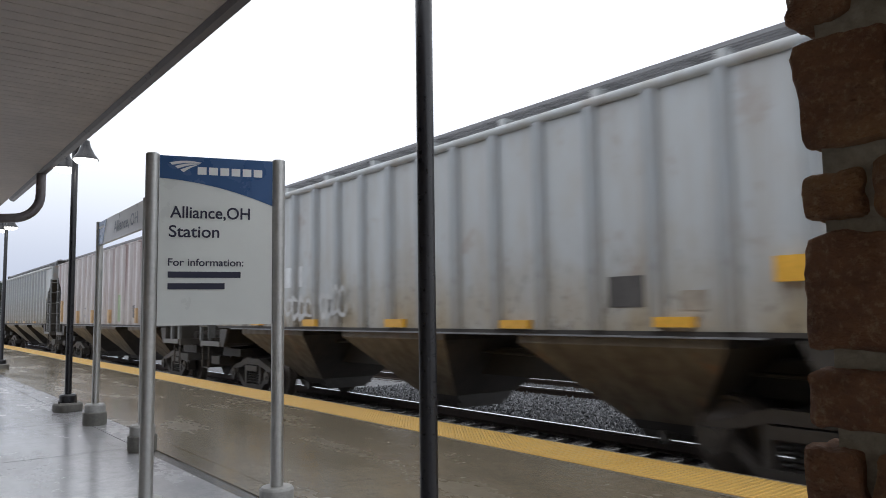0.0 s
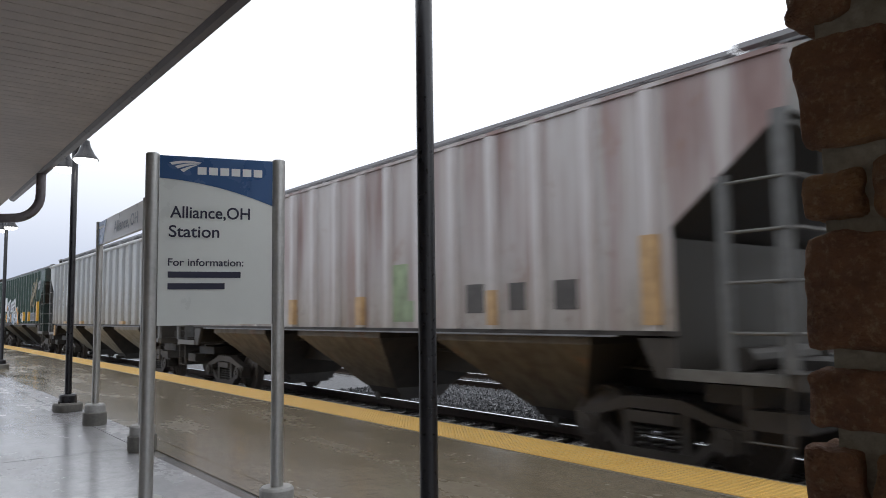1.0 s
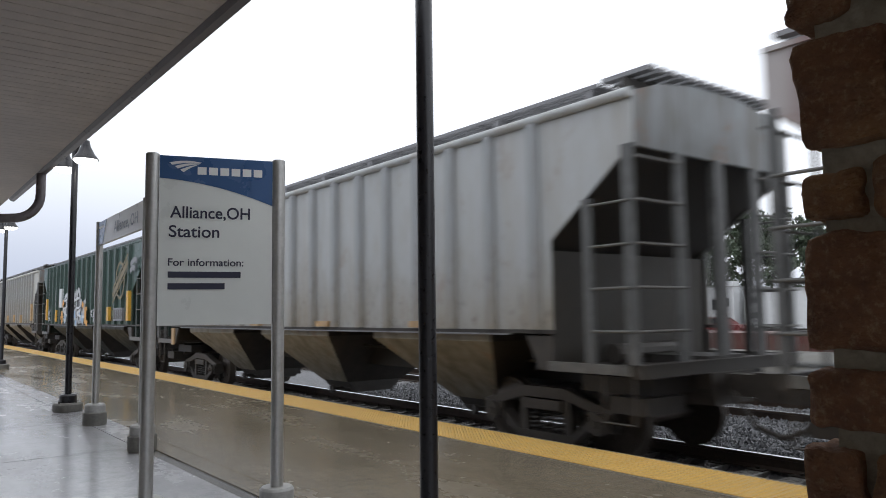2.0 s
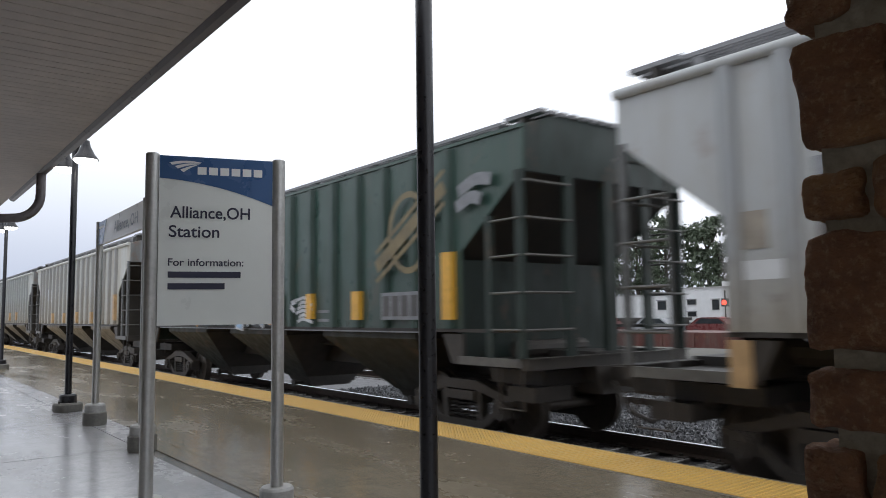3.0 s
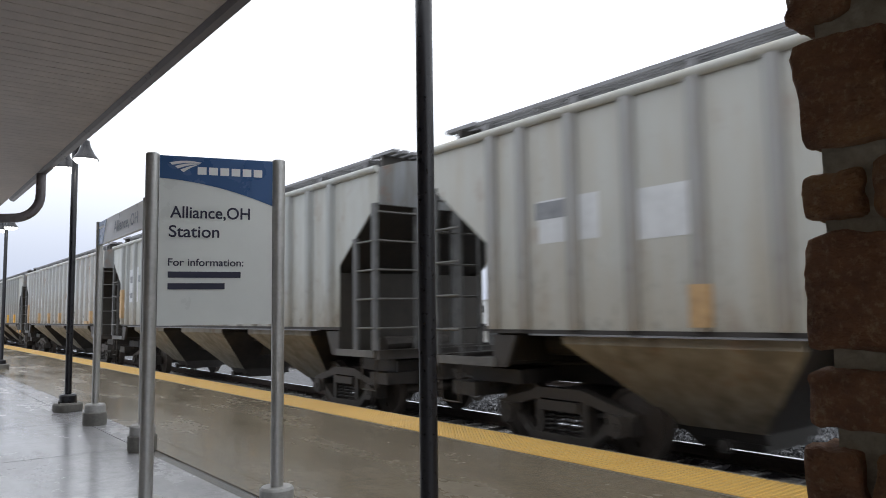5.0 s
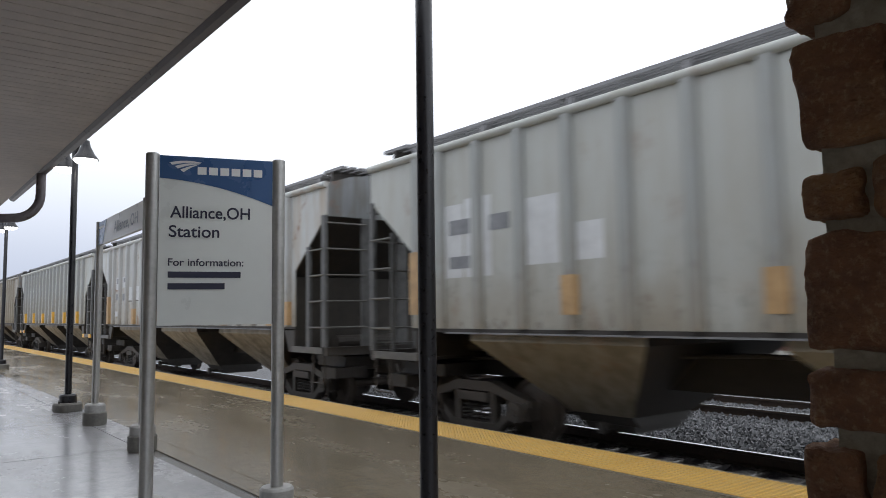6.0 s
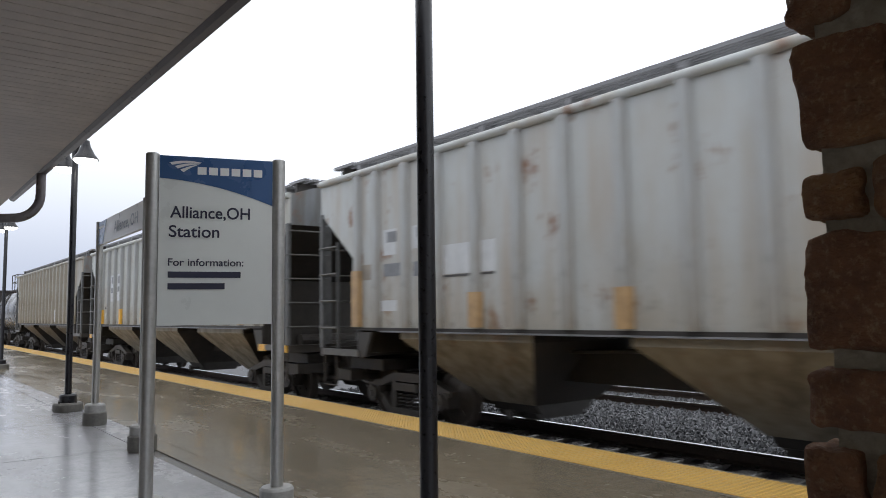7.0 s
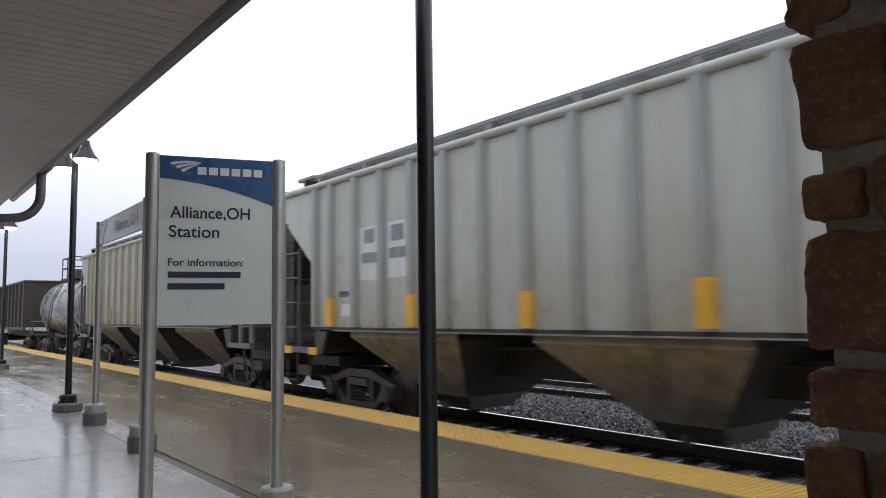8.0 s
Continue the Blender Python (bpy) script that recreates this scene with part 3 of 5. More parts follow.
def station_sign():
    a, b = Vector((SIGN_L[0], SIGN_L[1], 0)), Vector((SIGN_R[0], SIGN_R[1], 0))
    d = b - a
    w = d.length
    t = thing("station_sign", "grey station sign with blue header on two aluminium posts", "sign", Matrix.Translation(a) @ Matrix.Rotation(math.atan2(d.y, d.x), 4, "Z"))
    for x in (0, w):
        sign_post(t, x, SIGN_TOP, 0.049, 0.1)
    x0, x1 = 0.05, w - 0.05
    z0, z1 = SIGN_Z0, SIGN_TOP - 0.015
    H, W = z1 - z0, x1 - x0
    panel = make("panel", lambda bm: box(bm, x0, x1, -0.02, 0.02, z0, z1), M_PANEL, t, "pale grey sign panel")
    pts = [(x0 + 0.001, z1 - 0.001), (x1 - 0.001, z1 - 0.001)]
    for i in range(13):
        u = 1 - i / 12
        pts.append((x0 + 0.001 + (W - 0.002) * u, z1 - H * (0.135 + 0.03 * u + 0.115 * u * u)))
    make("header", lambda bm: prism(bm, pts, 1, -0.023, -0.0205), M_BLUE, panel, "dark blue curved header")
    # plain white stripes and blocks for the operator's mark
    for k in range(3):
        def stripe(bm, k=k):
            # three stripes that spread out leftwards from one point
            right = (0.365 - 0.012 * k, 0.034 + 0.006 * k)
            top_l, low_l = (0.083 + 0.046 * k, 0.041 + 0.0205 * k), (0.104 + 0.05 * k, 0.055 + 0.0205 * k)
            up, low = [], []
            for i in range(9):
                u = i / 8
                lift = 0.011 * math.sin(math.pi * u) * (1 - 0.25 * k)
                up.append((x0 + W * (top_l[0] + (right[0] - top_l[0]) * u), z1 - H * (top_l[1] + (right[1] - top_l[1]) * u - lift)))
                low.append((x0 + W * (low_l[0] + (right[0] - 0.02 - low_l[0]) * u), z1 - H * (low_l[1] + (right[1] + 0.004 - low_l[1]) * u - lift * 0.6)))
            prism(bm, up + low[::-1], 1, -0.0255 - 0.0004 * k, -0.0235)
        make("mark_stripe", stripe, M_WHITE, panel, "white swept stripe")
    for k in range(6):
        xa = x0 + W * (0.325 + 0.1 * k)
        make("mark_block", lambda bm: box(bm, xa, xa + W * 0.078, -0.0255, -0.0235, z1 - H * 0.106, z1 - H * 0.06), M_WHITE, panel, "plain white block")
    I = Matrix.Identity(4)
    lettering("lettering", "Alliance,OH", M_INK, panel, x0 + W * 0.095, z1 - H * 0.368, H * 0.072, W * 0.70, 0.0235, I)
    lettering("lettering", "Station", M_INK, panel, x0 + W * 0.088, z1 - H * 0.482, H * 0.072, W * 0.435, 0.0235, I)
    lettering("lettering", "For information:", M_INK, panel, x0 + W * 0.085, z1 - H * 0.652, H * 0.045, W * 0.655, 0.0235, I)
    for z, wd in ((0.722, 0.63), (0.79, 0.49)):
        make("text_bar", lambda bm: box(bm, x0 + W * 0.085, x0 + W * (0.085 + wd), -0.0245, -0.0225, z1 - H * z, z1 - H * (z - 0.036)), M_INK, panel, "plain dark bar")
    return t


def strip_sign():
    a, b = Vector((-10.8, 2.41, 0)), Vector((-8.34, 2.34, 0))
    d = b - a
    w = d.length
    t = thing("platform_name_sign", "long low white name sign with blue end on two posts", "sign", Matrix.Translation(a) @ Matrix.Rotation(math.atan2(d.y, d.x), 4, "Z"))
    for x in (0, w):
        sign_post(t, x, 2.74, 0.047, 0.26)
        make("footing", lambda bm: lathe(bm, [(0.145, 0.0), (0.15, 0.02), (0.15, 0.16), (0.14, 0.17)], 24, (x, 0, 0)), M_FOOT, t, "dark concrete footing", smooth=True)
    panel = make("panel", lambda bm: box(bm, 0.045, w - 0.045, -0.02, 0.02, 2.41, 2.725), M_WHITE, t, "pale grey sign panel")
    make("blue_end", lambda bm: prism(bm, [(0.047, 2.412), (0.33, 2.412), (0.36, 2.50), (0.43, 2.62), (0.52, 2.723), (0.047, 2.723)], 1, -0.023, -0.0205), M_PALE, panel, "blue curved end")
    make("mark_block", lambda bm: box(bm, 0.08, 0.36, -0.0255, -0.0235, 2.63, 2.66), M_WHITE, panel)
    lettering("lettering", "Alliance, OH", M_INK_GREY, panel, 0.95, 2.50, 0.14, 1.2, 0.0235, Matrix.Identity(4))


# ------------------------------------------------------------ railway cars
HALF, SIDE, SILL, EAVE = 7.9, 1.58, 1.51, 3.975
RIB_X = [-6.64] + [-6.094 + 0.786 * k for k in range(17)]


def wheelset():
    bm = bmesh.new()
    for s in (-1, 1):
        yi, yo = s * 0.68, s * 0.82
        lathe(bm, [(0.08, yo + s * 0.03), (0.12, yo), (0.36, yo - s * 0.03), (0.385, yo), (0.42, yo), (0.425, yi + s * 0.03), (0.447, yi + s * 0.015), (0.447, yi), (0.37, yi), (0.12, yi + s * 0.02)], 28, (0, 0, 0), 1)
        for k in range(5):
            a = math.tau * k / 5
            box(bm, 0.22 * math.cos(a) - 0.03, 0.22 * math.cos(a) + 0.03, min(yo, yo - s * 0.03), max(yo, yo - s * 0.03), 0.22 * math.sin(a) - 0.03, 0.22 * math.sin(a) + 0.03)
    lathe(bm, [(0.075, -1.02), (0.075, 1.02)], 12, (0, 0, 0), 1)
    return mesh_of("wheelset", bm, M_WHEEL, smooth=True)


def side_frame_mesh():
    bm = bmesh.new()
    # cast frame: arched top member, sloping tension members, two columns, journal boxes, springs in the middle
    prism(bm, [(-1.1, 0.5), (-0.72, 0.56), (-0.35, 0.66), (0.35, 0.66), (0.72, 0.56), (1.1, 0.5), (1.1, 0.58), (0.7, 0.68), (0.34, 0.79), (-0.34, 0.79), (-0.7, 0.68), (-1.1, 0.58)], 1, -0.09, 0.07)
    prism(bm, [(-0.76, 0.36), (-0.45, 0.13), (0.45, 0.13), (0.76, 0.36), (0.72, 0.46), (0.42, 0.24), (-0.42, 0.24), (-0.72, 0.46)], 1, -0.09, 0.07)
    for s in (-1, 1):
        box(bm, s * 0.37 - 0.05, s * 0.37 + 0.05, -0.08, 0.06, 0.22, 0.68)
        box(bm, s * 0.89 - 0.17, s * 0.89 + 0.17, -0.12, 0.10, 0.34, 0.56)
        lathe(bm, [(0.125, -0.17), (0.125, -0.12)], 18, (s * 0.89, 0, 0.43), 1)
        lathe(bm, [(0.05, -0.19), (0.05, -0.165)], 8, (s * 0.89, 0, 0.43), 1)
    box(bm, -0.3, 0.3, -0.12, 0.10, 0.52, 0.64)
    return mesh_of("side_frame", bm, M_STEEL)


def spring_mesh():
    bm = bmesh.new()
    turns = [(0.07 * math.cos(a * math.pi / 4), 0.07 * math.sin(a * math.pi / 4), 0.25 + 0.0068 * a) for a in range(41)]
    tube(bm, turns, 0.015, 5)
    return mesh_of("spring", bm, M_UNDER)


def bolster_mesh():
    bm = bmesh.new()
    box(bm, -0.2, 0.2, -1.0, 1.0, 0.5, 0.78)
    box(bm, -0.3, 0.3, -0.3, 0.3, 0.74, 0.86)
    for s in (-1, 1):
        box(bm, s * 0.42 - 0.05, s * 0.42 + 0.05, -0.85, 0.85, 0.35, 0.45)
    return mesh_of("bolster", bm, M_UNDER)


W_MESH, F_MESH, B_MESH, S_MESH = wheelset(), side_frame_mesh(), bolster_mesh(), spring_mesh()
AXLES = []
_bm = bmesh.new()
box(_bm, -0.33, 0.33, -0.06, 0.06, -0.02, 0.03)
SLAT = mesh_of("slat", _bm, M_GRATE)
_bm = bmesh.new()
tube(_bm, [(-0.26, 0, 0), (0.26, 0, 0)], 0.016, 8)
RUNG = mesh_of("rung", _bm, M_STEP)


def trucks(car, centre):
    for s in (-1, 1):
        t = part("truck", B_MESH, None, car, "two-axle cast steel truck", at=pose(s * centre, 0, 0))
        part("side_frame", F_MESH, None, t, at=pose(0, -1.0, 0))
        part("side_frame", F_MESH, None, t, at=pose(0, 1.0, 0, 0, 0, 180))
        for y in (-1.0, 1.0):
            for k in (-0.2, 0.0, 0.2):
                part("spring", S_MESH, None, t, at=pose(k, y, 0))
        for d in (-0.89, 0.89):
            w = part("wheelset", W_MESH, None, t, at=pose(d, 0, 0.43))
            AXLES.append((w, d))


def couplers(car, reach, z=0.88, half=HALF):
    for s in (-1, 1):
        def build(bm):
            box(bm, min(s * (half - 1.2), s * (reach - 0.12)), max(s * (half - 1.2), s * (reach - 0.12)), -0.11, 0.11, z - 0.12, z + 0.12)
            box(bm, min(s * (reach - 0.32), s * reach), max(s * (reach - 0.32), s * reach), -0.17, 0.13, z - 0.15, z + 0.15)
            tube(bm, [(s * (reach - 0.5), -0.3, z - 0.05), (s * (reach - 0.25), -0.28, z - 0.4), (s * reach, -0.22, z - 0.5)], 0.03, 8)
        make("coupler", build, M_STEEL, car, "knuckle coupler with air hose")


def patch(car, x, z, w, h, material, name="stencil_patch", label="", proud=0.004):
    """A thin painted or taped rectangle on the side towards the platform."""
    make(name, lambda bm: box(bm, x - w / 2, x + w / 2, -SIDE - proud, -SIDE - 0.0005, z, z + h), material, car, label)


def hopper_car(label, paint, under, tube_eave=True, rib_paint=None, roof_tone=None, end_paint=None, bracket_paint=None):
    car = thing("hopper_car", label, "freight car", group="covered hopper cars")
    rib_paint = rib_paint or paint
    frame_paint = end_paint or M_LADDER
    body_half = HALF if end_paint else HALF - 1.15

    def sides(bm):
        for s in (-1, 1):
            prism(bm, [(-HALF, EAVE), (HALF, EAVE), (HALF, 3.45), (HALF - 1.2, 2.52), (HALF - 1.2, SILL), (-HALF + 1.2, SILL), (-HALF + 1.2, 2.52), (-HALF, 3.45)], 1,
                  min(s * SIDE, s * (SIDE - 0.03)), max(s * SIDE, s * (SIDE - 0.03)))
    make("body", sides, paint, car)
    for s in (-1, 1):
        make("end_sheet", lambda bm: prism(bm, [(-SIDE + 0.03, 3.42), (SIDE - 0.03, 3.42), (SIDE - 0.03, EAVE + 0.02), (1.1, EAVE + 0.172), (0.42, EAVE + 0.272), (-0.42, EAVE + 0.272), (-1.1, EAVE + 0.172), (-SIDE + 0.03, EAVE + 0.02)], 0, min(s * (HALF + 0.004), s * (HALF - 0.04)), max(s * (HALF + 0.004), s * (HALF - 0.04))), end_paint or M_ENDSHEET, car, "grimy upper end sheet, painted darker as the shaded face")

    for s in (-1, 1):
        make("slope_sheet", lambda bm: sheet(bm, [(s * (HALF - 0.05), -1.548, 3.435), (s * (HALF - 0.05), 1.548, 3.435), (s * 5.3, 1.548, 1.46), (s * 5.3, -1.548, 1.46)], 0.03), M_GRIME_SHADE, car, "dark sloping end sheet")
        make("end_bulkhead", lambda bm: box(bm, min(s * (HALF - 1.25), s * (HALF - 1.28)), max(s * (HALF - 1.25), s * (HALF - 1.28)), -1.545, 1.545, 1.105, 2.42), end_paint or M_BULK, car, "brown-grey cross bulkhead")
        # plain dark boxes added as filler to darken the gap under the end deck
        make("brake_gear", lambda bm: [box(bm, min(s * 6.7, s * 7.7), max(s * 6.7, s * 7.7), -1.1, 1.1, 0.8, 0.98), box(bm, min(s * 7.3, s * 7.8), max(s * 7.3, s * 7.8), -1.35, -0.7, 0.62, 0.8)], M_UNDER, car)
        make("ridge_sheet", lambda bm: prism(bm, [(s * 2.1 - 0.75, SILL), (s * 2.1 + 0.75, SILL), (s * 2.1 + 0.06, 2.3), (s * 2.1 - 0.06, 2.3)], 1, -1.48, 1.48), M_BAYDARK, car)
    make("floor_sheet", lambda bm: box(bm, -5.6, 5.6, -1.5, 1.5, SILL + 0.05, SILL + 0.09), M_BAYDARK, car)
    for s in (-1, 1):
        make("side_sill", lambda bm: box(bm, -body_half, body_half, s * SIDE - 0.02, s * SIDE + 0.02, SILL - 0.045, SILL - 0.002), M_UNDER, car)
        make("sill_flange", lambda bm: box(bm, -HALF + 1.9, HALF - 1.9, s * SIDE - 0.04, s * SIDE + 0.04, SILL - 0.066, SILL - 0.047), M_PATCHG, car)
    bm = bmesh.new()
    prism(bm, [(-0.085, 0.0), (-0.055, -0.105), (0.055, -0.105), (0.085, 0.0)][::-1], 2, SILL + 0.004, EAVE - 0.05)
    # ribs stand 10 cm proud of the sheets, with chamfered flanks
    for v in bm.verts:
        v.co.y = -0.002 if v.co.y > -0.05 else -0.085
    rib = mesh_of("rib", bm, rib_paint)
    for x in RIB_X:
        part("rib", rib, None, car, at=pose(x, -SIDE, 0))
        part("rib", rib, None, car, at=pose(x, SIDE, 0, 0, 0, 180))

    def roof(bm):
        pts = [(-SIDE, EAVE - 0.02), (-SIDE, EAVE + 0.015), (-1.1, EAVE + 0.17), (-0.42, EAVE + 0.27), (0.42, EAVE + 0.27), (1.1, EAVE + 0.17), (SIDE, EAVE + 0.015), (SIDE, EAVE - 0.02)]
        prism(bm, pts, 0, -HALF + 0.01, HALF - 0.01)
    make("roof", roof, roof_tone or paint, car)
    if tube_eave:
        for s in (-1, 1):
            make("top_chord", lambda bm: tube(bm, [(-HALF - 0.01, s * (SIDE + 0.02), EAVE + 0.0), (HALF + 0.01, s * (SIDE + 0.02), EAVE + 0.0)], 0.055, 12), paint, car, smooth=True)
    else:
        for s in (-1, 1):
            make("top_chord", lambda bm: box(bm, -HALF, HALF, s * (SIDE + 0.01) - 0.02, s * (SIDE + 0.01) + 0.02, EAVE - 0.025, EAVE + 0.02), paint, car)
    # roof walks: gratings of long bars on brackets
    top = EAVE + 0.315 if tube_eave else EAVE + 0.22
    for s in (-1, 1):
        def grating(bm):
            for k in range(7):
                y = s * (0.78 + 0.085 * k)
                box(bm, -7.25, 7.25, y - 0.012, y + 0.012, top - 0.045, top)
            for k in range(15):
                x = -7.2 + 14.4 * k / 14
                box(bm, x - 0.02, x + 0.02, min(s * 0.76, s * 1.31), max(s * 0.76, s * 1.31), top - 0.05, top - 0.02)
        g = make("roof_walk", grating, M_GRATE, car, "galvanised steel roof walk")

        bm = bmesh.new()
        prism(bm, [(s * 0.8, EAVE + 0.2), (s * 1.3, EAVE + 0.1), (s * 1.3, top - 0.052), (s * 0.8, top - 0.052)], 0, -0.05, 0.05)
        bracket = mesh_of("walk_bracket", bm, bracket_paint or M_GRATE)
        for k in range(10):
            part("walk_bracket", bracket, None, g, at=pose(-7.1 + 14.2 * k / 9, 0, 0))
        walk_end = make("end_walk", lambda bm: box(bm, s * 7.62 - 0.03, s * 7.62 + 0.03, -1.32, 1.32, EAVE + 0.1, top - 0.022), M_GRIME_SHADE, car)
        for k in range(14):
            part("slat", SLAT, None, walk_end, at=pose(s * 7.62, -1.24 + 0.19 * k, top))
    make("hatch_cover", lambda bm: [prism(bm, [(-0.4, EAVE + 0.26), (-0.36, EAVE + 0.36), (0.36, EAVE + 0.36), (0.4, EAVE + 0.26)], 0, -7.0 + 2.35 * k, -7.0 + 2.35 * k + 2.2) for k in range(6)], roof_tone or paint, car, "long trough hatch cover")
    # hopper bays
    for cx in (-4.2, 0, 4.2):
        def bay(bm):
            hi = [(cx - 1.38, -SIDE + 0.06), (cx + 1.38, -SIDE + 0.06), (cx + 1.38, SIDE - 0.06), (cx - 1.38, SIDE - 0.06)]
            lo = [(cx - 0.48, -0.62), (cx + 0.48, -0.62), (cx + 0.48, 0.62), (cx - 0.48, 0.62)]
            a = [bm.verts.new((*p, SILL + 0.02)) for p in hi]
            m = [bm.verts.new((*p, SILL - 0.16)) for p in hi]
            b = [bm.verts.new((*p, 0.46)) for p in lo]
            for u, w in ((a, m), (m, b)):
                for k in range(4):
                    bm.faces.new((u[k], u[(k + 1) % 4], w[(k + 1) % 4], w[k]))
            bm.faces.new(a)
            bm.faces.new(b[::-1])
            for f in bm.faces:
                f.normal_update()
                # slopes facing along the car take the dark sheet: painted shade
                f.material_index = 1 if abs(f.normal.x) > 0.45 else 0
        h = make("hopper", bay, [under, M_BAYDARK], car, "tapered discharge hopper, end slopes painted dark as shade")

        def gate(bm):
            # a tapered throat, a sliding gate in its frame and the operating shaft
            prism(bm, [(-0.6, 0.47), (0.6, 0.47), (0.5, 0.34), (-0.5, 0.34)], 0, cx - 0.46, cx + 0.46)
            prism(bm, [(-0.52, 0.34), (0.52, 0.34), (0.44, 0.25), (-0.44, 0.25)], 0, cx - 0.38, cx + 0.38)
            tube(bm, [(cx + 0.1, -0.72, 0.32), (cx + 0.1, 0.72, 0.32)], 0.035, 8)
            lathe(bm, [(0.075, -0.76), (0.075, -0.7)], 10, (cx + 0.1, 0, 0.32), 1)
        make("outlet_gate", gate, M_UNDER, h)
    make("center_sill", lambda bm: box(bm, -HALF, HALF, -0.38, 0.38, 0.8, 1.2), M_UNDER, car)
    # ends: platform, ladders, posts
    for e in (-1, 1):
        def span(a, b):
            return min(e * a, e * b), max(e * a, e * b)
        deck = make("end_platform", lambda bm: box(bm, *span(HALF - 1.25, HALF - 0.1), -SIDE + 0.03, SIDE - 0.03, 1.06, 1.1), M_GRIME_SHADE, car, "end step platform")
        make("end_sill", lambda bm: [box(bm, *span(HALF - 0.1, HALF + 0.02), -SIDE, SIDE, 1.02, 1.15), box(bm, *span(HALF - 0.1, HALF + 0.045), -SIDE, SIDE, 1.15, 1.165)], M_GRIME_SHADE, car)
        make("striker_casting", lambda bm: prism(bm, [(-0.34, 0.66), (0.34, 0.66), (0.42, 1.02), (-0.42, 1.02)], 0, *span(HALF - 0.35, HALF + 0.06)), M_STEEL, car)
        for s in (-1, 1):
            make("platform_edge", lambda bm: box(bm, *span(HALF - 1.25, HALF - 0.102), s * SIDE - 0.03, s * SIDE + 0.03, 1.05, 1.155), M_STEP, deck)
            make("gusset", lambda bm: prism(bm, [(e * (HALF - 1.62), SILL - 0.07), (e * (HALF - 1.2), SILL - 0.07), (e * (HALF - 1.2), 1.05), (e * (HALF - 1.42), 1.05)], 1, s * (SIDE - 0.03) - 0.03, s * (SIDE - 0.03) + 0.03), M_GRIME_SHADE, deck)
            # the leading end has a broad ladder stile, the trailing end a slim one
            wide = 0.11 if e > 0 else 0.015
            inner = make("ladder", lambda bm: box(bm, *span(HALF - 0.58, HALF - 0.58 - wide), s * SIDE - 0.03, s * SIDE + 0.03, 1.155, 2.93), frame_paint, car, "side ladder of steel rungs")
            make("corner_post", lambda bm: box(bm, *span(HALF - 0.005, HALF - 0.005 - (0.13 if e > 0 else 0.09 if s < 0 else 0.03)), s * SIDE - 0.03, s * SIDE + 0.03, 1.165, 3.44), frame_paint, inner)
            outer = make("end_ladder", lambda bm: box(bm, *span(HALF, HALF - 0.05), s * 0.78 - (0.09 if e > 0 else 0.012), s * 0.78 + (0.09 if e > 0 else 0.012), 1.165, 3.42), frame_paint, car, "end ladder of steel rungs")
            for k in range(5):
                z = 1.5 + 0.45 * k
                if k < 4:
                    part("rung", RUNG, None, inner, at=pose(e * (HALF - 0.31), s * (SIDE + 0.035), z))
                part("rung", RUNG, None, outer, at=pose(e * (HALF + 0.035), s * 1.2, z, 0, 0, 90) @ Matrix.Diagonal((1.55, 1, 1, 1)))
            make("stirrup", lambda bm: tube(bm, [(e * (HALF - 0.1), s * (SIDE - 0.02), 1.05), (e * (HALF - 0.1), s * (SIDE - 0.02), 0.55), (e * (HALF - 0.5), s * (SIDE - 0.02), 0.55), (e * (HALF - 0.5), s * (SIDE - 0.02), 1.05)], 0.018, 8), M_STEEL, car)
        if e > 0:
            make("end_post", lambda bm: box(bm, *span(HALF, HALF - 0.09), -0.1, 0.1, 1.165, 3.42), frame_paint, car)
        # brake cylinder, reservoir and rigging under the end platform
        make("air_reservoir", lambda bm: [tube(bm, [(e * (HALF - 0.55), -1.1, 0.86), (e * (HALF - 0.55), 0.6, 0.86)], 0.15, 14), tube(bm, [(e * (HALF - 0.9), -0.9, 1.22), (e * (HALF - 0.9), 0.4, 1.22)], 0.12, 12)], M_STEEL, car, "grimy air reservoir")
    make("brake_wheel", lambda bm: [lathe(bm, [(0.27, -0.015), (0.29, 0.0), (0.27, 0.015), (0.25, 0.0)], 20, (-HALF - 0.12, 0.9, 2.1), 0), box(bm, -HALF - 0.13, -HALF - 0.11, 0.63, 1.17, 2.085, 2.115), box(bm, -HALF - 0.12, -HALF + 0.0, 0.87, 0.93, 2.07, 2.13)], M_STEEL, car)
    make("brake_pipe", lambda bm: [tube(bm, [(-HALF + 0.3, -0.55, 1.0), (-2, -0.75, 1.25), (HALF - 0.3, -0.55, 1.0)], 0.025, 8), tube(bm, [(-6.9, -0.6, 1.35), (-6.1, -0.6, 1.35)], 0.2, 12)], M_UNDER, car)
    trucks(car, 6.05)
    couplers(car, PITCH_CARS / 2 - 0.005)
    return car


TANK_PITCH = 11.6


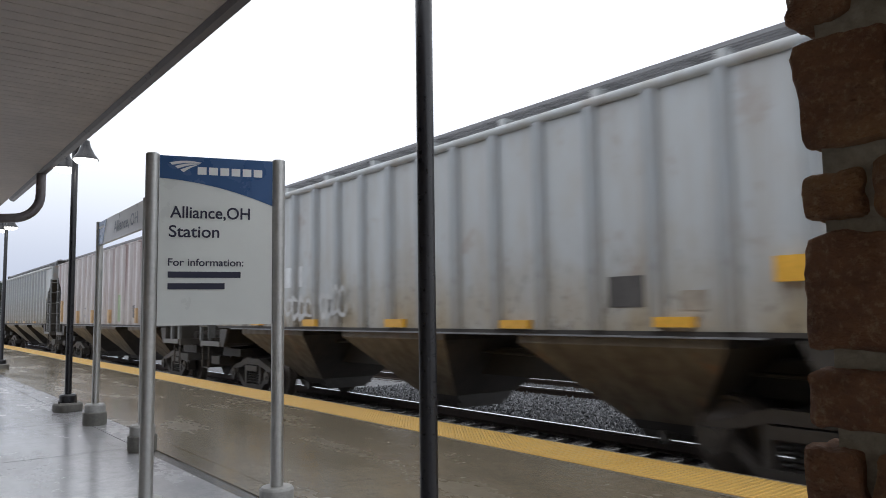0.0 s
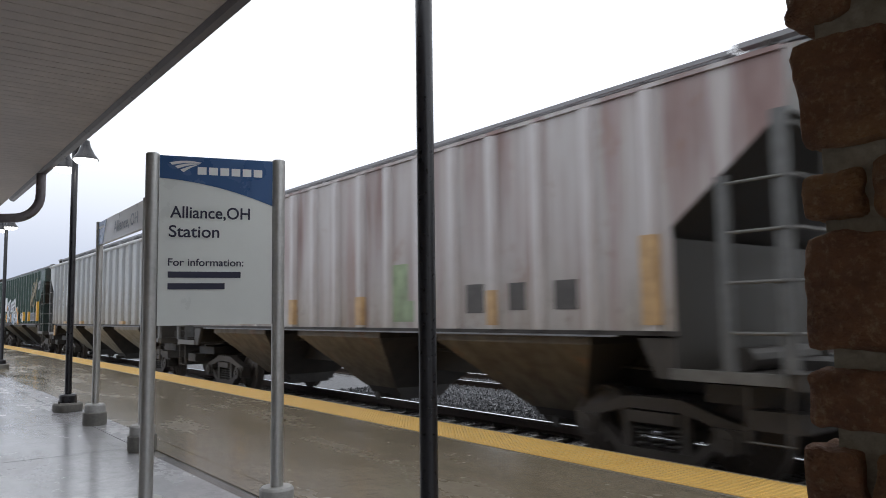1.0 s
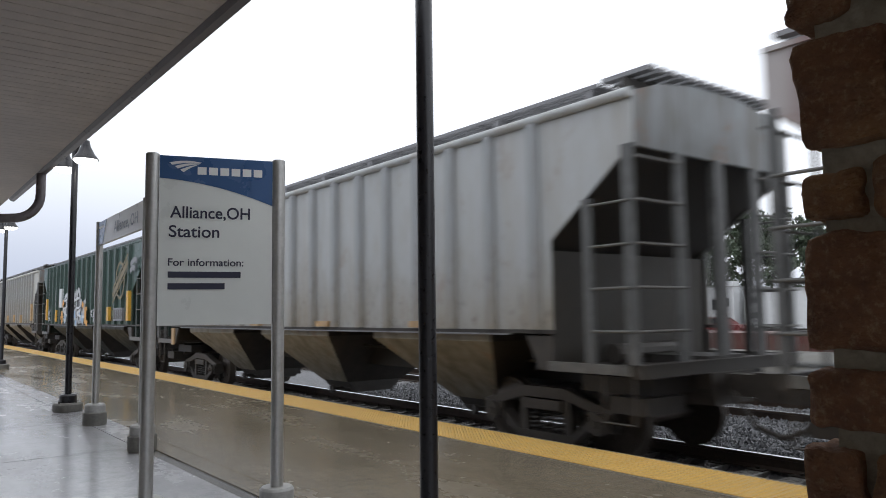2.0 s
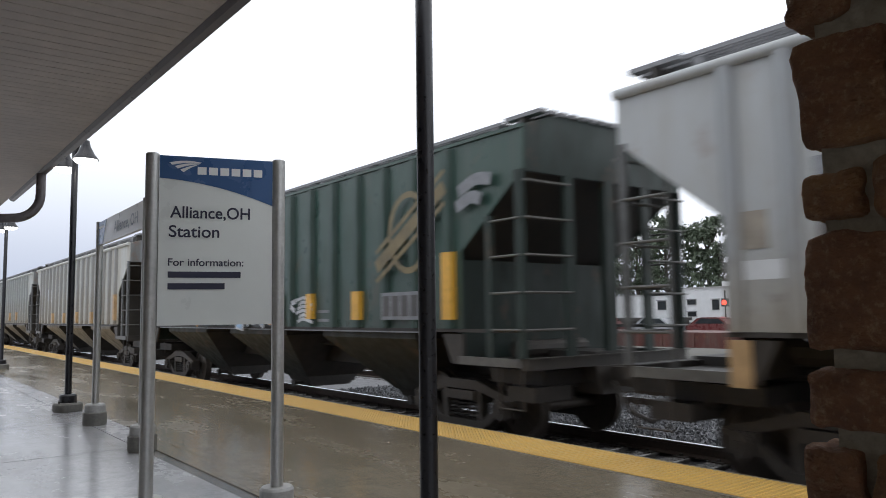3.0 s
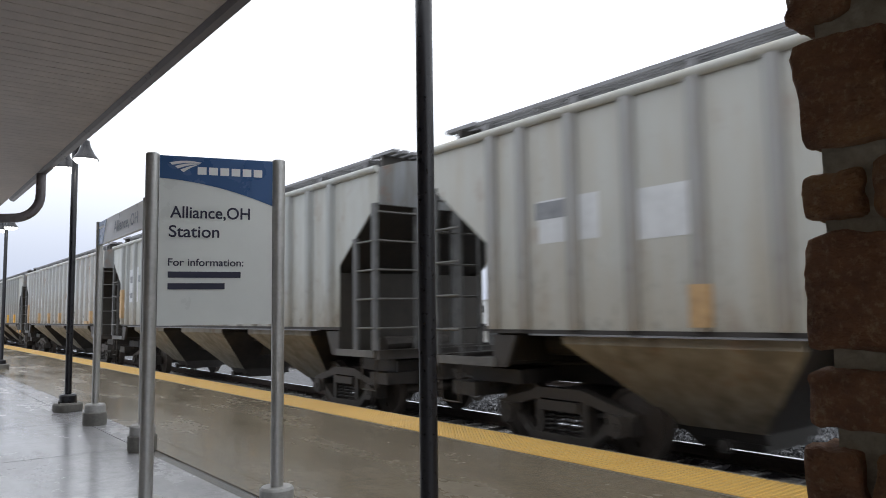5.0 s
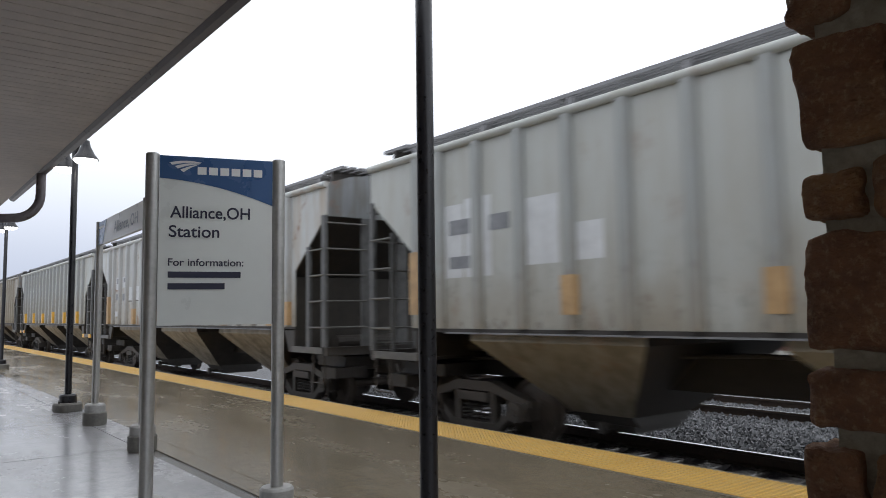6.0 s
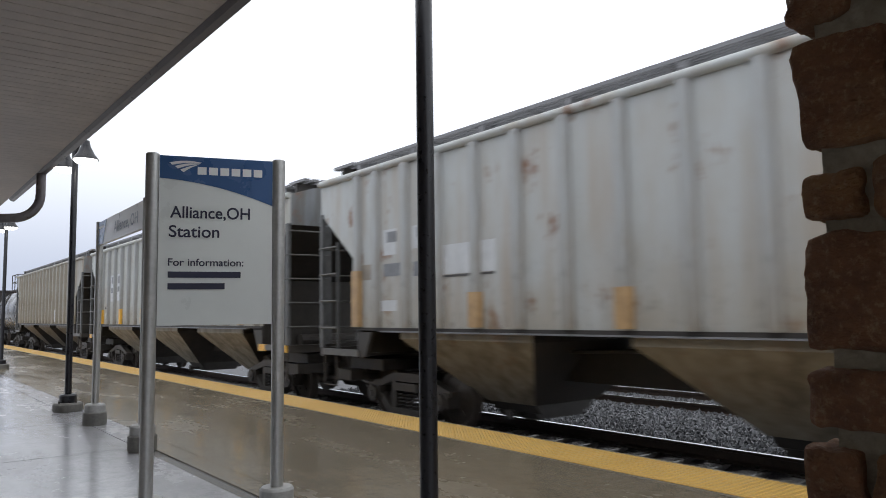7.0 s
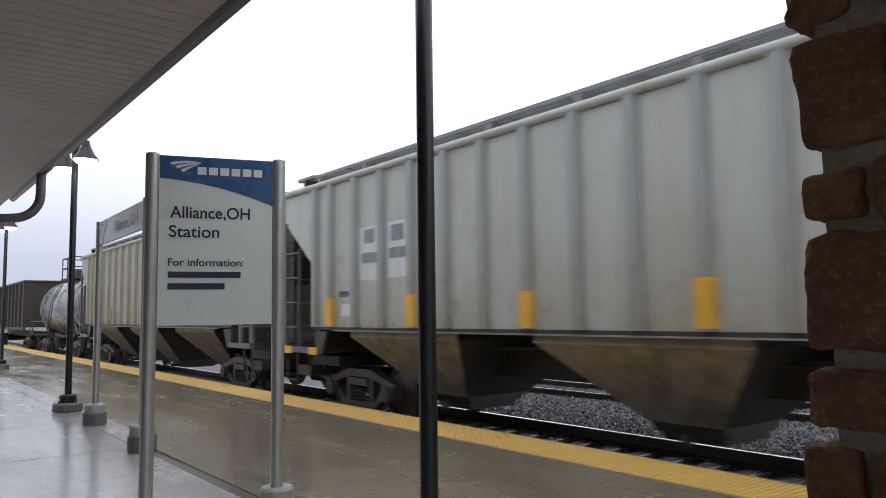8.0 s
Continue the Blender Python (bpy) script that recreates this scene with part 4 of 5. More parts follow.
def tank_car():
    car = thing("tank_car", "black and silver tank car with a railed top platform", "freight car")
    steel = car_paint("tank_paint", (0.2, 0.2, 0.21), (0.05, 0.045, 0.04), 0.7, 0.1, (0.06, 0.055, 0.05), 0.5, 0.2, splash=0.0)
    dark = plain("tank_black", (0.02, 0.02, 0.022), 0.35, 0, 6)
    prof = [(0.05, -4.45), (0.6, -4.68), (1.0, -4.5), (1.22, -4.2), (1.3, -3.8), (1.3, 3.8), (1.22, 4.2), (1.0, 4.5), (0.6, 4.68), (0.05, 4.45)]
    make("tank", lambda bm: lathe(bm, prof, 40, (0, 0, 2.2), 0), steel, car, smooth=True)
    for s in (-1, 1):
        make("tank_band", lambda bm: lathe(bm, [(1.315, s * 3.2 - 0.3), (1.315, s * 3.2 + 0.3)], 40, (0, 0, 2.2), 0), dark, car, "black saddle band", smooth=True)
    make("dome", lambda bm: lathe(bm, [(0.6, 3.3), (0.6, 3.85), (0.55, 3.92), (0.1, 3.96)], 20), dark, car, smooth=True)

    def rails(bm):
        for x in (-1.1, 0, 1.1):
            for y in (-0.85, 0.85):
                tube(bm, [(x, y, 3.5), (x, y, 4.45)], 0.025, 8)
        for z in (4.0, 4.45):
            tube(bm, [(-1.1, -0.85, z), (1.1, -0.85, z), (1.1, 0.85, z), (-1.1, 0.85, z), (-1.1, -0.85, z)], 0.025, 8)
        box(bm, -1.15, 1.15, -0.9, 0.9, 3.47, 3.53)
    make("top_platform", rails, M_STEEL, car, "railed loading platform")

    def ladder(bm):
        for x in (-0.25, 0.25):
            tube(bm, [(x, -1.56, 1.1), (x, -1.45, 2.4), (x, -0.95, 3.5)], 0.022, 8)
        for k in range(8):
            z = 1.2 + 0.28 * k
            y = -1.56 - 0.03 if z < 2.4 else -1.48 + (z - 2.4) * 0.48
            tube(bm, [(-0.25, y, z), (0.25, y, z)], 0.014, 6)
    make("ladder", ladder, M_STEEL, car)

    def frame_build(bm):
        for s in (-1, 1):
            box(bm, min(s * 2.4, s * 5.2), max(s * 2.4, s * 5.2), -0.35, 0.35, 0.85, 1.1)
            box(bm, min(s * 4.2, s * 5.2), max(s * 4.2, s * 5.2), -1.5, 1.5, 1.02, 1.1)
            prism(bm, [(-1.0, 1.1), (1.0, 1.1), (1.25, 1.85), (-1.25, 1.85)], 0, s * 3.2 - 0.3, s * 3.2 + 0.3)
    make("underframe", frame_build, dark, car)
    make("hand_rail", lambda bm: [tube(bm, [(-5.1, s * 1.5, 1.6), (5.1, s * 1.5, 1.6)], 0.02, 8) for s in (-1, 1)], M_STEEL, car)
    make("rail_support", lambda bm: [tube(bm, [(x, s * 1.5, 1.05), (x, s * 1.5, 1.6)], 0.02, 8) for s in (-1, 1) for x in (-5.1, -4.4, 4.4, 5.1)], M_STEEL, car)
    trucks(car, 3.5)
    couplers(car, TANK_PITCH / 2 - 0.005, half=5.2)
    return car


def gondola_car():
    car = thing("gondola_car", "dark brown open-top coal gondola with side posts", "freight car")
    paint = car_paint("gondola_paint", (0.035, 0.028, 0.027), (0.06, 0.035, 0.025), 0.6, 0.2, (0.03, 0.028, 0.026), 0.5, 0.55, splash=0.0)
    top, low = 3.62, 1.3

    def tub(bm):
        for s in (-1, 1):
            box(bm, -HALF, HALF, min(s * 1.5, s * 1.54), max(s * 1.5, s * 1.54), low, top)
            box(bm, min(s * HALF, s * (HALF - 0.05)), max(s * HALF, s * (HALF - 0.05)), -1.5, 1.5, low, top)
            box(bm, -HALF - 0.02, HALF + 0.02, s * 1.56 - 0.08, s * 1.56 + 0.08, top, top + 0.1)
            box(bm, s * HALF - 0.06, s * HALF + 0.06, -1.6, 1.6, top + 0.002, top + 0.098)
            box(bm, -HALF, HALF, s * 1.56 - 0.06, s * 1.56 + 0.06, low - 0.15, low)
        box(bm, -HALF, HALF, -1.5, 1.5, low, low + 0.05)
    make("body", tub, paint, car)
    bm = bmesh.new()
    prism(bm, [(-0.09, 0), (-0.06, -0.1), (0.06, -0.1), (0.09, 0)], 2, low, top)
    post = mesh_of("side_post", bm, paint)
    for k in range(13):
        x = -HALF + 0.1 + (2 * HALF - 0.2) * k / 12
        part("side_post", post, None, car, at=pose(x, -1.541, 0))
        part("side_post", post, None, car, at=pose(x, 1.541, 0, 0, 0, 180))
    make("center_sill", lambda bm: box(bm, -HALF, HALF, -0.3, 0.3, 0.7, 1.0), M_UNDER, car)
    trucks(car, 6.0)
    couplers(car, PITCH_CARS / 2 - 0.005)
    return car


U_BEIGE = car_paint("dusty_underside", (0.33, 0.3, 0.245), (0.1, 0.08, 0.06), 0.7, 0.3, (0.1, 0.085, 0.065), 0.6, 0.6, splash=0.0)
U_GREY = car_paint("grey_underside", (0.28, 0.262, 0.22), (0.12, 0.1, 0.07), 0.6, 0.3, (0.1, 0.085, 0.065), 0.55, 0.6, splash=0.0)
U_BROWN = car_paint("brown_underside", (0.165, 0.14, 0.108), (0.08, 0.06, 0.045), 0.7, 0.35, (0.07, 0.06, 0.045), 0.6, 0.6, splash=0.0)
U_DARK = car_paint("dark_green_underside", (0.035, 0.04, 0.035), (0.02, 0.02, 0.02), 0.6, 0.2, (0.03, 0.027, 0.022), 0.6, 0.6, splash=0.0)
P_BLUEGREY = car_paint("blue_grey_paint", (0.5, 0.53, 0.55), (0.33, 0.3, 0.27), 0.5, 0.25, (0.4, 0.35, 0.28), 0.35, splash=0.75, soot=(0.36, 0.3, 0.21))
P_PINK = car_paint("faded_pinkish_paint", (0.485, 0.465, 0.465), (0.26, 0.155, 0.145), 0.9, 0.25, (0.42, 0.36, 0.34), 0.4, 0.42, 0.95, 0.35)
P_GREY = car_paint("mid_grey_paint", (0.46, 0.48, 0.49), (0.36, 0.34, 0.31), 0.5, 0.2, (0.36, 0.33, 0.28), 0.35)
P_GREEN = car_paint("dark_green_paint", (0.038, 0.083, 0.067), (0.075, 0.1, 0.09), 0.5, 0.12, (0.085, 0.105, 0.095), 0.45, 0.34, splash=0.3, soot=(0.05, 0.055, 0.045))
P_BEIGE = car_paint("beige_grey_paint", (0.5, 0.51, 0.48), (0.4, 0.34, 0.25), 0.5, 0.2, (0.42, 0.37, 0.29), 0.35, splash=0.35, soot=(0.35, 0.31, 0.24))
P_SAGE = car_paint("pale_grey_green_paint", (0.49, 0.51, 0.49), (0.36, 0.34, 0.29), 0.5, 0.2, (0.38, 0.35, 0.29), 0.35)
P_RUSTY = car_paint("pale_grey_rust_spotted_paint", (0.54, 0.565, 0.565), (0.38, 0.27, 0.17), 0.6, 0.65, (0.4, 0.34, 0.25), 0.35, splash=0.4, soot=(0.35, 0.3, 0.22))
P_CREAM = car_paint("pale_cream_grey_paint", (0.49, 0.51, 0.49), (0.4, 0.36, 0.29), 0.45, 0.2, (0.4, 0.36, 0.29), 0.4, splash=0.45, soot=(0.34, 0.3, 0.22))
P_TAN = car_paint("weathered_tan_paint", (0.36, 0.355, 0.325), (0.28, 0.2, 0.12), 0.7, 0.5, (0.3, 0.25, 0.18), 0.5, splash=0.8)

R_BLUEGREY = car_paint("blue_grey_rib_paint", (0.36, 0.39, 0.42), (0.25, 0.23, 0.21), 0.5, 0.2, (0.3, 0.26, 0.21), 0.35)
R_PINK = car_paint("pinkish_rib_paint", (0.58, 0.56, 0.57), (0.3, 0.21, 0.2), 0.7, 0.2, (0.4, 0.35, 0.33), 0.4, splash=0.2)
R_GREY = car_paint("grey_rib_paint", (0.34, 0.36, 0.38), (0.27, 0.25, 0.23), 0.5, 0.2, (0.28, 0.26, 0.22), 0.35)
R_GREEN = car_paint("green_rib_paint", (0.03, 0.066, 0.053), (0.03, 0.05, 0.045), 0.5, 0.12, (0.04, 0.055, 0.048), 0.4, 0.38, splash=0.0)
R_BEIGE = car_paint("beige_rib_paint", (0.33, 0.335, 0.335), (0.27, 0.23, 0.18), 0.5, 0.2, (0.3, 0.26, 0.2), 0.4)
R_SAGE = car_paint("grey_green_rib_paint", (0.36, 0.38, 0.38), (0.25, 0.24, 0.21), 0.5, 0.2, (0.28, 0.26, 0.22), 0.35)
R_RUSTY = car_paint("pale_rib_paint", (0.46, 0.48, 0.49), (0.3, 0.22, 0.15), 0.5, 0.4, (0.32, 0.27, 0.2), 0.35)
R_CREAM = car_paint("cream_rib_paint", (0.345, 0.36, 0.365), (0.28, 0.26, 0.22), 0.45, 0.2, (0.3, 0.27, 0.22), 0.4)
R_TAN = car_paint("tan_rib_paint", (0.38, 0.35, 0.29), (0.2, 0.15, 0.1), 0.6, 0.4, (0.22, 0.18, 0.13), 0.5)

# green darkened for the car ends, with the shade between cars painted in
E_GREEN = car_paint("shaded_green_end_paint", (0.018, 0.036, 0.03), (0.02, 0.024, 0.022), 0.6, 0.15, (0.025, 0.026, 0.022), 0.5, 0.5, splash=0.0)

CARS = []


def graffiti(car):
    """Spray-painted shapes, in flat rigid pieces on the car's side."""
    white = plain("spray_white", (0.7, 0.72, 0.74), 0.45, 0, 5, 0.15)
    grey_white = plain("spray_pale_grey", (0.52, 0.54, 0.57), 0.45, 0, 5, 0.3)
    black = plain("spray_black", (0.025, 0.03, 0.03), 0.45, 0, 5, 0.2)
    amber = plain("spray_orange", (0.75, 0.36, 0.06), 0.45, 0, 5, 0.2)
    sky_blue = plain("spray_light_blue", (0.32, 0.48, 0.68), 0.45, 0, 5, 0.2)

    def stroke(pts, w, material, proud, label):
        def build(bm):
            up, low = [], []
            ps = [Vector((p[0] + max(0.0, min(0.22, 0.1 + 0.035 * (p[0] + 3.3))), p[1])) for p in pts]
            path = []
            for i in range(len(ps) - 1):
                a, b = ps[max(i - 1, 0)], ps[i]
                c, d = ps[i + 1], ps[min(i + 2, len(ps) - 1)]
                for k in range(6):
                    u = k / 6
                    path.append(0.5 * ((2 * b) + (c - a) * u + (2 * a - 5 * b + 4 * c - d) * u * u + (3 * b - a - 3 * c + d) * u ** 3))
            path.append(ps[-1])
            for i, p in enumerate(path):
                q = path[min(i + 1, len(path) - 1)] - path[max(i - 1, 0)]
                nrm = Vector((-q.y, q.x)).normalized() * w * 0.5
                up.append(p + nrm)
                low.append(p - nrm)
            y0, y1 = -SIDE - proud, -SIDE - 0.0005
            for i in range(len(path) - 1):
                c4 = [up[i], up[i + 1], low[i + 1], low[i]]
                f = [bm.verts.new((v.x, y0, v.y)) for v in c4]
                bm.faces.new(f)
        make("spray_stroke", build, material, car, label)
    tones = {"K": (black, 0.089, "black sprayed backing"), "W": (grey_white, 0.097, "pale grey sprayed letter stroke"), "B": (sky_blue, 0.107, "light blue sprayed fill"),
             "w": (white, 0.115, "white sprayed highlight"), "O": (amber, 0.123, "orange sprayed flare")}
    for i, (kind, w, pts) in enumerate((
        ("K", 0.55, [(-2.75, 1.54), (-2.56, 1.96), (-2.32, 2.46)]),
        ("K", 0.6, [(-1.93, 1.54), (-2.01, 2.09), (-1.94, 2.58)]),
        ("K", 0.6, [(-1.25, 1.54), (-1.23, 2.06), (-1.08, 2.57)]),
        ("K", 0.6, [(-0.65, 1.54), (-0.51, 2.03), (-0.35, 2.56)]),
        ("K", 0.5, [(-0.11, 1.54), (-0.03, 1.89), (0.06, 2.23)]),
        ("K", 0.45, [(0.37, 1.54), (0.25, 1.88), (0.13, 2.17)]),
        ("K", 0.4, [(0.69, 1.54), (0.73, 1.81), (0.80, 2.00)]),
        ("W", 0.16, [(-2.81, 2.35), (-2.64, 2.59), (-2.32, 2.65)]),
        ("W", 0.15, [(-2.48, 1.82), (-2.42, 2.32), (-2.23, 2.67), (-1.96, 2.77), (-1.74, 2.60), (-1.72, 2.21)]),
        ("W", 0.16, [(-1.63, 2.07), (-1.54, 2.47), (-1.35, 2.69)]),
        ("W", 0.17, [(-1.37, 2.13), (-1.29, 2.52), (-0.98, 2.70)]),
        ("W", 0.17, [(-1.16, 2.05), (-0.99, 2.49), (-0.64, 2.77)]),
        ("W", 0.2, [(-0.75, 1.57), (-0.70, 2.22), (-0.57, 2.61), (-0.35, 2.77), (-0.13, 2.57), (-0.03, 2.15)]),
        ("W", 0.12, [(-0.15, 2.13), (0.06, 2.23), (0.19, 2.39)]),
        ("w", 0.07, [(-2.76, 2.40), (-2.30, 2.45)]),
        ("w", 0.08, [(-2.92, 2.12), (-2.56, 2.13), (-2.11, 2.22)]),
        ("w", 0.08, [(-1.65, 2.17), (-0.87, 2.19)]),
        ("w", 0.09, [(-1.20, 2.35), (-0.45, 2.45), (-0.09, 2.47)]),
        ("w", 0.08, [(-0.55, 2.10), (-0.09, 2.12)]),
        ("w", 0.1, [(-2.92, 2.04), (-2.23, 1.85), (-1.57, 1.75)]),
        ("W", 0.2, [(-1.76, 2.01), (-1.79, 1.54)]),
        ("W", 0.22, [(-1.21, 2.02), (-1.23, 1.54)]),
        ("W", 0.14, [(-0.56, 1.87), (-0.22, 1.54)]),
        ("W", 0.22, [(0.00, 1.74), (0.01, 1.54)]),
        ("w", 0.12, [(-0.47, 1.90), (0.12, 2.04)]),
        ("w", 0.1, [(-0.48, 1.89), (0.21, 1.77)]),
        ("W", 0.26, [(0.24, 1.57), (0.49, 1.98), (0.63, 2.24)]),
        ("W", 0.18, [(0.50, 2.26), (0.69, 2.30), (0.85, 2.35)]),
        ("W", 0.16, [(0.52, 1.87), (0.96, 1.94)]),
        ("w", 0.1, [(0.38, 1.77), (0.95, 1.78)]),
        ("W", 0.16, [(0.72, 1.54), (0.77, 1.76)]),
        ("W", 0.3, [(-2.74, 1.97), (-2.51, 1.76)]),
        ("B", 0.32, [(-2.59, 1.82), (-2.52, 1.56)]),
        ("B", 0.32, [(-0.88, 2.01), (-0.89, 1.74)]),
        ("B", 0.2, [(-0.80, 1.59), (-0.53, 1.55)]),
        ("B", 0.2, [(-0.17, 1.89), (0.05, 1.97)]),
        ("B", 0.34, [(0.31, 1.60), (0.45, 1.85)]),
        ("B", 0.2, [(-2.13, 2.41), (-2.09, 2.22)]),
        ("B", 0.14, [(-1.50, 2.30), (-1.36, 2.21)]),
        ("W", 0.44, [(-2.66, 2.12), (-2.56, 1.58)]),
        ("W", 0.5, [(-0.9, 2.06), (-0.88, 1.66)]),
        ("W", 0.3, [(-0.86, 1.6), (-0.46, 1.56)]),
        ("W", 0.46, [(0.28, 1.56), (0.47, 1.92)]),
        ("w", 0.09, [(-2.85, 2.05), (-2.6, 1.98), (-2.42, 2.06)]),
        ("w", 0.1, [(-2.75, 1.72), (-2.5, 1.62), (-2.38, 1.7)]),
        ("O", 0.22, [(-2.97, 2.2), (-2.86, 2.34), (-2.72, 2.36)]),
        ("O", 0.13, [(-3.3, 1.72), (-3.18, 1.82), (-3.1, 2.02)]),
        ("O", 0.2, [(-3.1, 1.54), (-2.98, 1.7), (-3.02, 2.02)]),
        ("O", 0.18, [(-1.55, 1.58), (-1.52, 1.98)]),
        ("O", 0.2, [(0.37, 2.26), (0.65, 2.16)]),
        ("O", 0.3, [(0.93, 1.54), (0.95, 1.86), (0.92, 2.12)]),
        ("O", 0.2, [(0.99, 1.65), (1.15, 1.55), (1.31, 1.54)]),
        ("O", 0.12, [(0.96, 2.07), (1.20, 2.06)]),
        ("W", 0.09, [(1.69, 1.93), (1.88, 1.97)]),
        ("W", 0.09, [(1.66, 1.88), (1.84, 1.79)]),
    )):
        material, proud, label = tones[kind]
        stroke(pts, w, material, proud + 0.00015 * i, label)
    for i in range(6):
        z = 1.6 + 0.075 * i
        stroke([(1.92 + 0.07 * math.sin(i * 2.1), z), (2.15, z + 0.05), (2.42 + 0.06 * math.cos(i * 1.7), z - 0.01)], 0.055, grey_white, 0.09, "small white sprayed tag")
    for p in ([(6.55, 3.3), (6.9, 3.42), (7.2, 3.38)], [(6.5, 3.1), (6.8, 3.2), (7.0, 3.15)]):
        stroke(p, 0.16, M_PATCHG, 0.09, "faded pale sprayed scrawl")
    patch(car, -3.53, 2.17, 0.5, 0.76, M_PATCHW, "placard", "plain white placard", 0.092)
    # gold herald: ring and two crossing bars
    gold = plain("faded_gold", (0.2, 0.16, 0.085), 0.5, 0, 5, 0.3)
    ring = [(5.4 + 0.48 * math.cos(a), 2.88 + 0.55 * math.sin(a)) for a in [math.tau * k / 14 for k in range(15)]]
    stroke(ring, 0.09, gold, 0.09, "gold ring of the herald")
    for d, wd in ((-0.2, 0.07), (0.02, 0.2), (0.24, 0.07)):
        stroke([(4.55, 2.4 + d), (5.4, 2.9 + d), (6.25, 3.4 + d)], wd, gold, 0.093, "gold bar of the herald")
    patch(car, 5.39, 1.63, 1.0, 0.4, M_PATCHG, "data_panel", "pale bordered data panel", 0.09)
    for k in range(4):
        patch(car, 5.03 + 0.24 * k, 1.68, 0.17, 0.3, M_PATCHD, "data_block", "", 0.093)


M_TAG = plain("faded_white_spray", (0.53, 0.54, 0.55), 0.5, 0, 4, 0.25)


def faded_tag(car, x, z, w, h, seed):
    """A worn sprayed tag: overlapping soft loops in pale paint."""
    rng = random.Random(seed)
    for k in range(4):
        cx, cz = x + w * (0.16 + 0.22 * k), z + h * rng.uniform(0.42, 0.58)
        rx, rz = w * rng.uniform(0.1, 0.16), h * rng.uniform(0.3, 0.48)
        thick = h * rng.uniform(0.14, 0.26)
        turns, lean = rng.uniform(4.0, 6.0), rng.uniform(-0.15, 0.15)

        def loop(bm):
            ring = []
            for i in range(19):
                a = 0.6 + turns * i / 18
                wob = 1 + 0.12 * math.sin(3.1 * a + k)
                for r in (1.0, 1.0 - thick / rz * (0.6 + 0.4 * math.sin(math.pi * i / 18))):
                    zz = rz * r * wob * math.sin(a)
                    ring.append(bm.verts.new((cx + rx * r * wob * math.cos(a) + lean * zz, -SIDE - 0.0885 - 0.0006 * k, max(SILL + 0.02, cz + zz))))
            for i in range(18):
                bm.faces.new((ring[2 * i], ring[2 * i + 1], ring[2 * i + 3], ring[2 * i + 2]))
        make("spray_stroke", loop, M_TAG, car, "faded white sprayed loop")


KINDS = {"Y": ("reflector", M_REFLECT, "yellow reflective strip"), "O": ("reflector", M_ORANGE, "faded orange reflective strip"), "W": ("paint_patch", M_PATCHW, "paler repainted patch"),
         "D": ("data_panel", M_PATCHD, "dark stencilled block"), "G": ("stencil_bar", M_PATCHG, "illegible stencil shown as a plain bar"), "B": ("paint_patch", M_PATCHB, "brown overpainted patch"),
         "g": ("paint_patch", plain("spray_green", (0.3, 0.38, 0.24), 0.5, 0, 4, 0.4), "faded green sprayed tag")}


def marks(car, rows):
    """Rows of x, z, width, height and kind, on the side towards the platform."""
    for i, (x, z, w, h, kind) in enumerate(rows):
        name, material, label = KINDS[kind]
        if kind in "YO" and h > 0.3:
            x = min(RIB_X, key=lambda r: abs(r - x))
        elif kind in "DGB" and w < 0.6:
            x = -6.487 + 0.786 * round((x + 6.487) / 0.786)
            w = min(w, 0.5)
        if kind in "YO":
            patch(car, x, max(z, SILL + 0.012), w, h, material, name, label, 0.091)
        else:
            patch(car, x, z, w, h, material, name, label, 0.003 if kind == "W" else 0.006)


